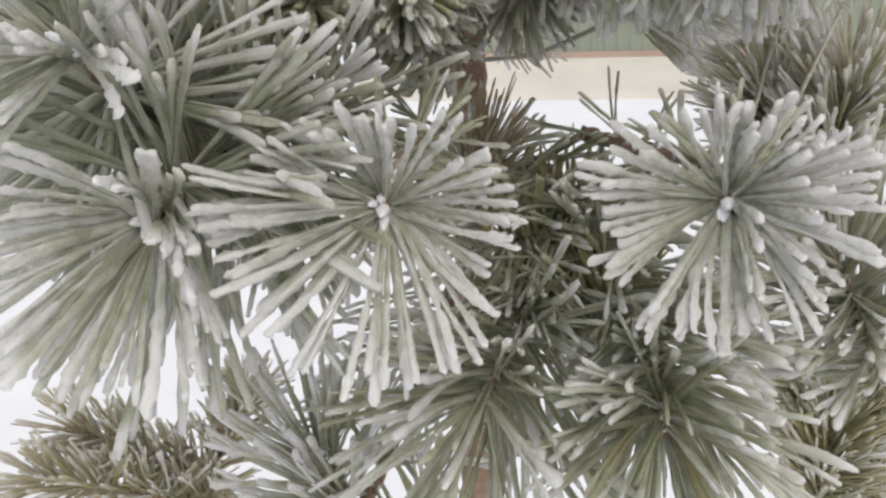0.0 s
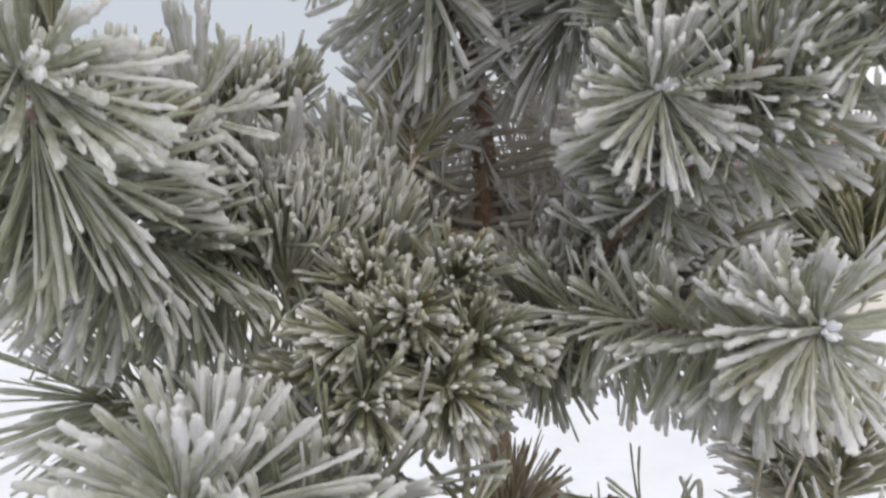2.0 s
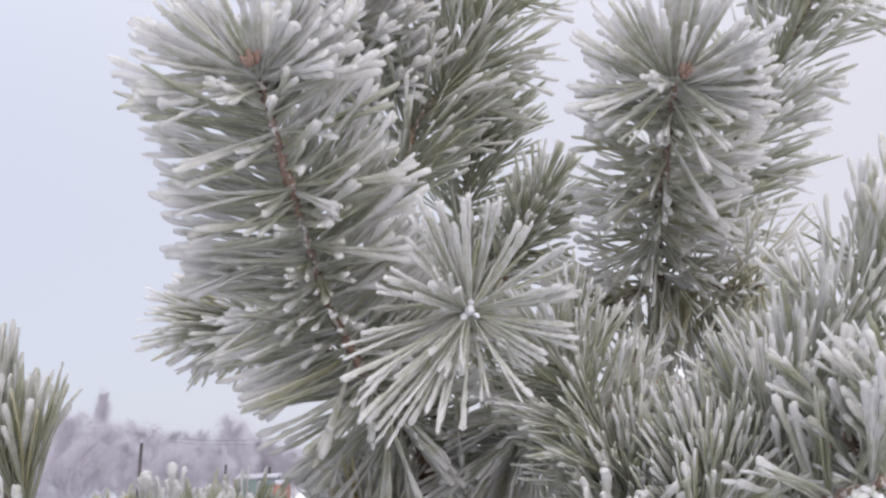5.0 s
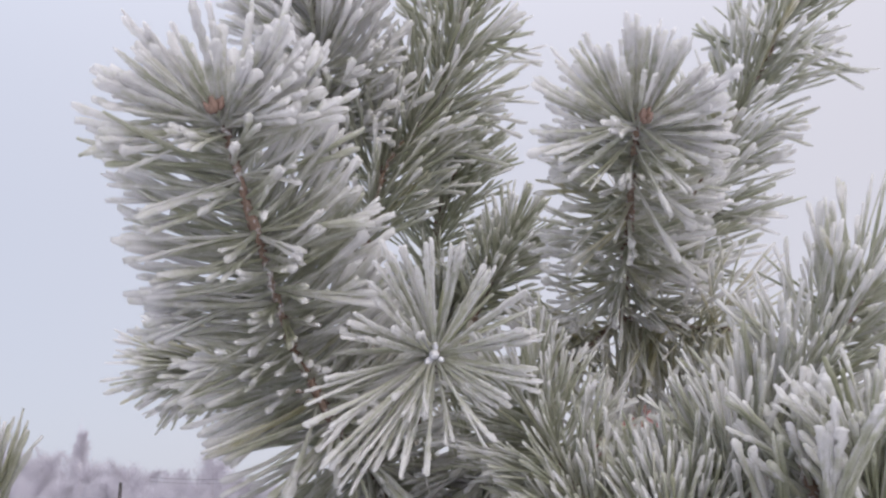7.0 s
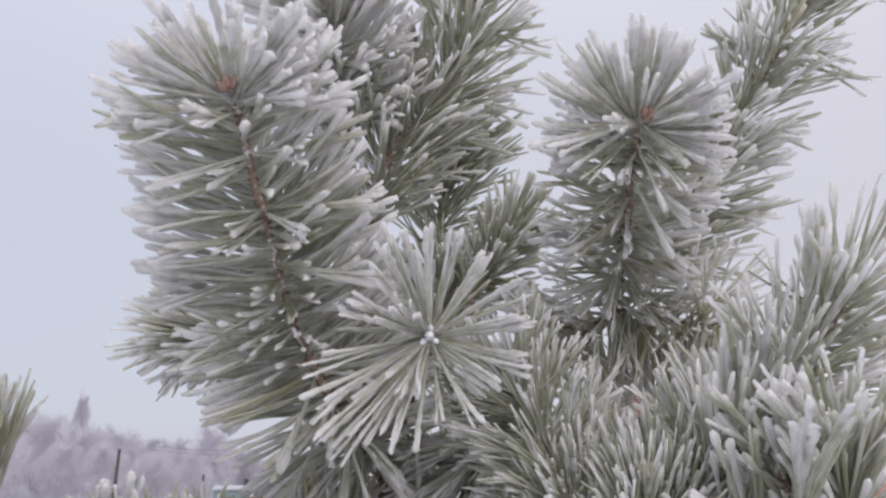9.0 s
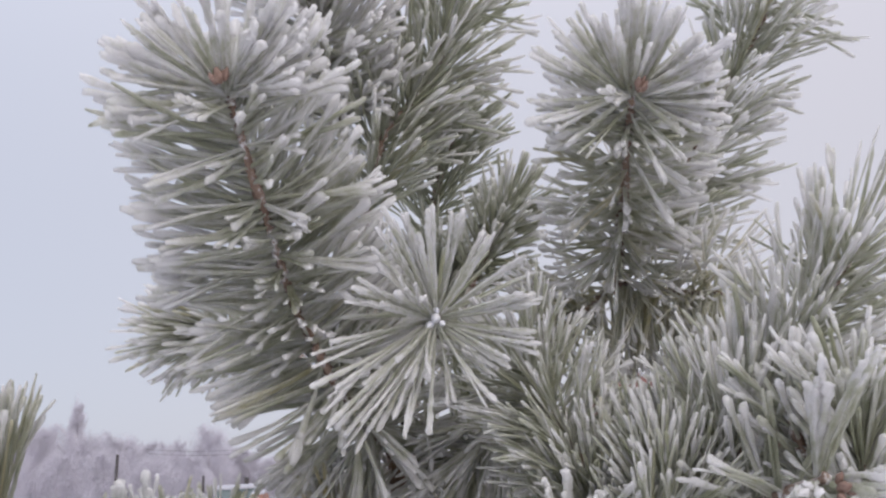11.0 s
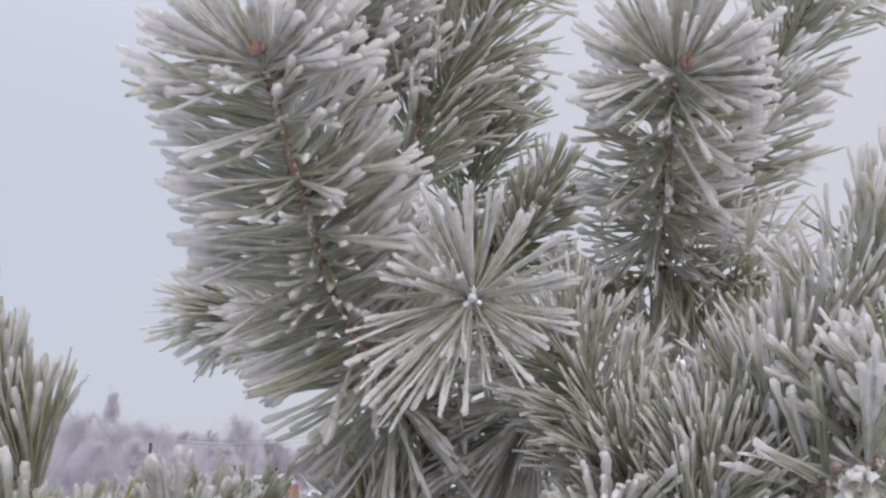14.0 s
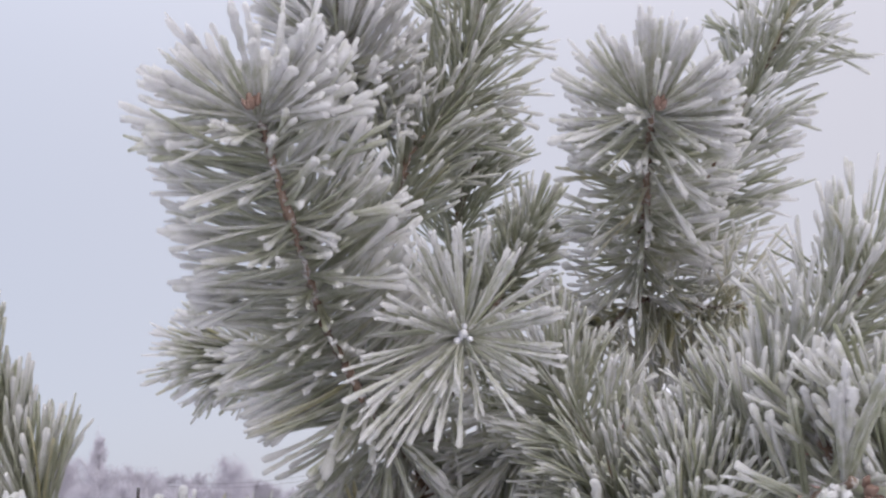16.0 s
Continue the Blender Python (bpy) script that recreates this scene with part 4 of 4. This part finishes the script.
sheet_fence(-1.0, 22.0, 14.6, 1.35)


def house(name, label, x, y, wide, deep, eaves, ridge, mat, turn=0.0, windows=(), chimney=False, cover=SNOW):
    """A small house with gable roof under snow, windows let into its front."""
    ob = tagged(new(name), label, "house")
    bm = bmesh.new()
    w, d = wide / 2, deep / 2
    box(bm, -w, w, -d, d, -0.1, eaves)
    for s in (-1, 1):
        a, b, c = (bm.verts.new((s * w, -d, eaves)), bm.verts.new((s * w, d, eaves)), bm.verts.new((s * w, 0, ridge)))
        a2, b2, c2 = (bm.verts.new((s * (w - 0.2), -d, eaves)), bm.verts.new((s * (w - 0.2), d, eaves)), bm.verts.new((s * (w - 0.2), 0, ridge)))
        bm.faces.new((a, b, c)), bm.faces.new((a2, c2, b2)), bm.faces.new((a, c, c2, a2)), bm.faces.new((b, b2, c2, c))
    part("wall", bm, mat, ob)
    bm = bmesh.new()
    over = 0.04 * wide
    k = (ridge - eaves) / d
    prof = [(-d - over, eaves - k * over), (0, ridge), (d + over, eaves - k * over), (d + over, eaves - k * over + 0.1), (0, ridge + 0.13), (-d - over, eaves - k * over + 0.1)]
    ends = [[bm.verts.new((s * (w + over), p, q + 0.02)) for p, q in prof] for s in (-1, 1)]
    for i in range(6):
        bm.faces.new((ends[0][i], ends[0][(i + 1) % 6], ends[1][(i + 1) % 6], ends[1][i]))
    for e in ends:
        bm.faces.new((e[0], e[1], e[4], e[5])), bm.faces.new((e[1], e[2], e[3], e[4]))
    bmesh.ops.recalc_face_normals(bm, faces=bm.faces)
    roof = part("roof", bm, cover, ob, "gable roof under snow")
    if chimney:
        bm = bmesh.new()
        box(bm, w * 0.3, w * 0.3 + 0.22, -0.11, 0.11, ridge - 0.2, ridge + 0.5, 0.02)
        part("chimney", bm, POLE, roof)
    for cx, cz, ww, wh in windows:
        bm = bmesh.new()
        box(bm, cx - ww / 2, cx + ww / 2, -d - 0.05, -d + 0.05, cz - wh / 2, cz + wh / 2, 0.01)
        win = part("window", bm, SNOW, ob, "white painted frame")
        for s in (-1, 1):
            bm = bmesh.new()
            box(bm, cx + s * ww / 4 - ww / 5, cx + s * ww / 4 + ww / 5, -d - 0.06, -d - 0.052, cz - wh * 0.42, cz + wh * 0.42)
            part("pane", bm, GLASS, win)
    ob.matrix_basis = pose(x, y, 0, 0, 0, turn)
    return ob


house("brick_house", "red brick house with a snow-covered roof behind the fence", 12.11, 30.0, 9.0, 8.0, 3.6, 5.4, BRICK, 8.0, ((-3, 2.0, 1.1, 1.3), (0, 2.0, 1.1, 1.3), (3, 2.0, 1.1, 1.3)))
house("green_shed", "teal-green plank shed under snow far off", -8.42, 52.0, 2.1, 3.0, 1.98, 2.12, TEAL, 0.0, (), True, THIN)
house("brick_outbuilding", "small orange brick outbuilding with a snowy roof", -6.98, 50.0, 0.6, 2.4, 1.62, 1.72, ORANGE, 0.0, cover=THIN)


def utility_pole(x, y, high):
    ob = tagged(new("utility_pole"), "dark tarred wooden pole standing in snow", "pole")
    bm = bmesh.new()
    bmesh.ops.create_cone(bm, cap_ends=True, segments=12, radius1=0.10, radius2=0.075, depth=high, matrix=Matrix.Translation((0, 0, high / 2 - 0.1)))
    part("post", bm, POLE, ob)
    ob.matrix_basis = pose(x, y, 0, 0, 2, 0)
    return ob


utility_pole(-13.15, 45.00, 3.97)
utility_pole(-12.05, 60.00, 3.17)


def wire(a, b, sag):
    c = bpy.data.curves.new("power_line", "CURVE")
    c.dimensions, c.bevel_depth = "3D", 0.01
    sp = c.splines.new("POLY")
    sp.points.add(24)
    for i, p in enumerate(sp.points):
        u = i / 24
        q = Vector(a).lerp(Vector(b), u)
        p.co = (q.x, q.y, q.z - sag * 4 * u * (1 - u), 1)
    c.materials.append(POLE)
    return tagged(new("power_line", c), "thin dark overhead power line", "cable", group="power lines")


wire((-18.17, 70.00, 5.50), (-4.68, 60.00, 4.92), 0.4)
wire((-18.16, 70.00, 5.21), (-4.68, 60.00, 4.63), 0.4)


def hoary_tree(x, y, high, spread, seed, slim=False, label="bare tree white with hoar frost"):
    """A leafless tree: tapered trunk and limbs, crown of very many fine frosted twigs."""
    rng = np.random.default_rng(seed)
    ob = tagged(new("frosted_tree" if not slim else "poplar"), label, "tree", group="trees on the skyline")
    trunk = [(0, 0, -0.1), (0.1 * rng.normal(), 0.1 * rng.normal(), high * 0.45), (0.25 * rng.normal(), 0.2 * rng.normal(), high * 0.93)]
    tube("trunk", trunk, high * 0.022, high * 0.004, HAZY_BARK, ob, sides=8, count=14, seed=seed)
    tl = spline(trunk, 40)
    starts, ends = [], []
    for i in range(34 if not slim else 90):
        u = rng.uniform(0.12, 0.97) if not slim else rng.uniform(0.2, 0.92)
        p = tl[int(u * 39)]
        a = rng.uniform(0, 6.28)
        reach = spread * (1.15 - 0.75 * u) * rng.uniform(0.6, 1.1)
        if slim:
            reach = spread * math.sin(math.pi * min(1, 0.12 + 0.86 * u)) ** 0.8 * rng.uniform(0.5, 1.0)
        rise = reach * (rng.uniform(0.4, 1.1) if not slim else rng.uniform(2.0, 2.8))
        q = p + np.array((math.cos(a) * reach, math.sin(a) * reach, rise))
        q[2] = min(q[2], high if not slim else p[2] + (high - p[2]) * 0.8)
        mid = (p + q) / 2 + np.array((0, 0, -0.08 * reach))
        tube("limb", [p, mid, q], high * 0.006, high * 0.0015, HAZY_BARK, ob, sides=5, count=8, seed=seed * 50 + i)
        pts = spline([p, mid, q], 12)
        for k in range(3, 12):
            for r in range(6):
                starts.append(pts[k])
                v = unit(rng.standard_normal(3) + np.array((0, 0, 0.5 if not slim else 2.5)) + 0.6 * (q - p) / (np.linalg.norm(q - p) + 0.01))
                ends.append(pts[k] + v * high * rng.uniform(0.04, 0.10) * (0.6 if slim else 1))
    starts, ends = np.array(starts), np.array(ends)
    # finer twigs along the twigs
    fs, fe = [starts], [ends]
    for r in range(2):
        u = rng.uniform(0.2, 1.0, len(starts))[:, None]
        s2 = starts + (ends - starts) * u
        v = unit(rng.standard_normal(s2.shape) + unit(ends - starts) * 0.8)
        fs.append(s2)
        fe.append(s2 + v * high * rng.uniform(0.018, 0.05, len(s2))[:, None] * (0.6 if slim else 1))
    # twigs that fill the rounded crown evenly, denser towards its skin
    m = 6500 if not slim else 3500
    v = unit(rng.standard_normal((m, 3)))
    lump = 1 + 0.13 * np.sin(3 * np.arctan2(v[:, 1], v[:, 0]) + seed) + 0.10 * np.sin(5 * v[:, 2] + 2 * seed)
    r = rng.uniform(0.15, 1.0, m) ** 0.5 * lump
    half = 0.36 * high
    tall = np.array((spread * 0.95, spread * 0.95, half)) if not slim else np.array((spread * 0.62, spread * 0.62, 0.40 * high))
    s2 = v * r[:, None] * tall + np.array((0, 0, high - tall[2] * 1.08))
    if slim:
        s2[:, :2] *= np.clip(1.35 - (s2[:, 2:] / high) ** 3, 0.1, 1)
    fs.append(s2)
    fe.append(s2 + unit(v + 0.9 * rng.standard_normal((m, 3)) + np.array((0, 0, 0.5))) * high * rng.uniform(0.02, 0.05, m)[:, None] * (0.5 if slim else 1))
    s, e = np.concatenate(fs), np.concatenate(fe)
    d = unit(e - s)
    a = unit(np.cross(d, rng.standard_normal(d.shape)))
    b = np.cross(d, a)
    w = 0.017 * rng.uniform(0.6, 1.3, len(s))[:, None]
    co = np.stack([s + a * w, s - a * w * 0.5 + b * w * 0.87, s - a * w * 0.5 - b * w * 0.87, e], 1).reshape(-1, 3)
    base = (np.arange(len(s)) * 4)[:, None, None]
    tri = (base + np.array(((0, 1, 3), (1, 2, 3), (2, 0, 3)))[None]).reshape(-1, 3)
    me = bpy.data.meshes.new("crown")
    me.from_pydata(co.tolist(), [], tri.tolist())
    me.materials.append(HAZY_RIME)
    tagged(new("crown", me), kind="stuff").parent = ob
    ob.matrix_basis = pose(x, y, 0, 0, 0, rng.uniform(0, 360))
    return ob


hoary_tree(-25.42, 62.00, 6.18, 2.16, 100)
hoary_tree(-22.38, 64.00, 5.59, 1.96, 101)
hoary_tree(-19.30, 64.00, 5.16, 1.80, 102)
hoary_tree(-16.72, 66.00, 4.86, 1.70, 103)
hoary_tree(-13.74, 66.00, 4.61, 1.38, 104)
hoary_tree(-30.14, 70.00, 8.61, 2.81, 105)
hoary_tree(-29.74, 75.00, 8.21, 2.68, 106)
hoary_tree(-29.10, 80.00, 9.01, 2.94, 107)
hoary_tree(-24.75, 75.00, 7.72, 2.77, 108)
hoary_tree(-23.73, 80.00, 7.68, 2.76, 109)
hoary_tree(-21.82, 82.00, 7.06, 2.54, 110)
hoary_tree(-20.29, 85.00, 6.72, 2.42, 111)
hoary_tree(-14.55, 76.00, 7.50, 1.99, 112)
hoary_tree(-14.86, 82.00, 5.66, 1.73, 113)
hoary_tree(-17.68, 78.00, 6.36, 2.08, 114)
hoary_tree(-15.38, 80.00, 6.65, 2.03, 115)
hoary_tree(-13.95, 84.00, 6.27, 1.91, 116)
hoary_tree(-12.42, 84.00, 5.66, 1.70, 117)
hoary_tree(-9.02, 88.00, 4.91, 1.47, 118)
hoary_tree(-10.77, 85.00, 5.13, 1.54, 119)
hoary_tree(-29.26, 78.00, 7.98, 2.78, 120)
hoary_tree(-21.38, 76.00, 6.83, 2.38, 121)
hoary_tree(-17.21, 74.00, 5.59, 1.95, 122)
hoary_tree(-33.56, 70.00, 9.33, 3.05, 123)
hoary_tree(-33.31, 100.00, 13.5, 1.15, 140, True, "tall slim poplar white with frost")
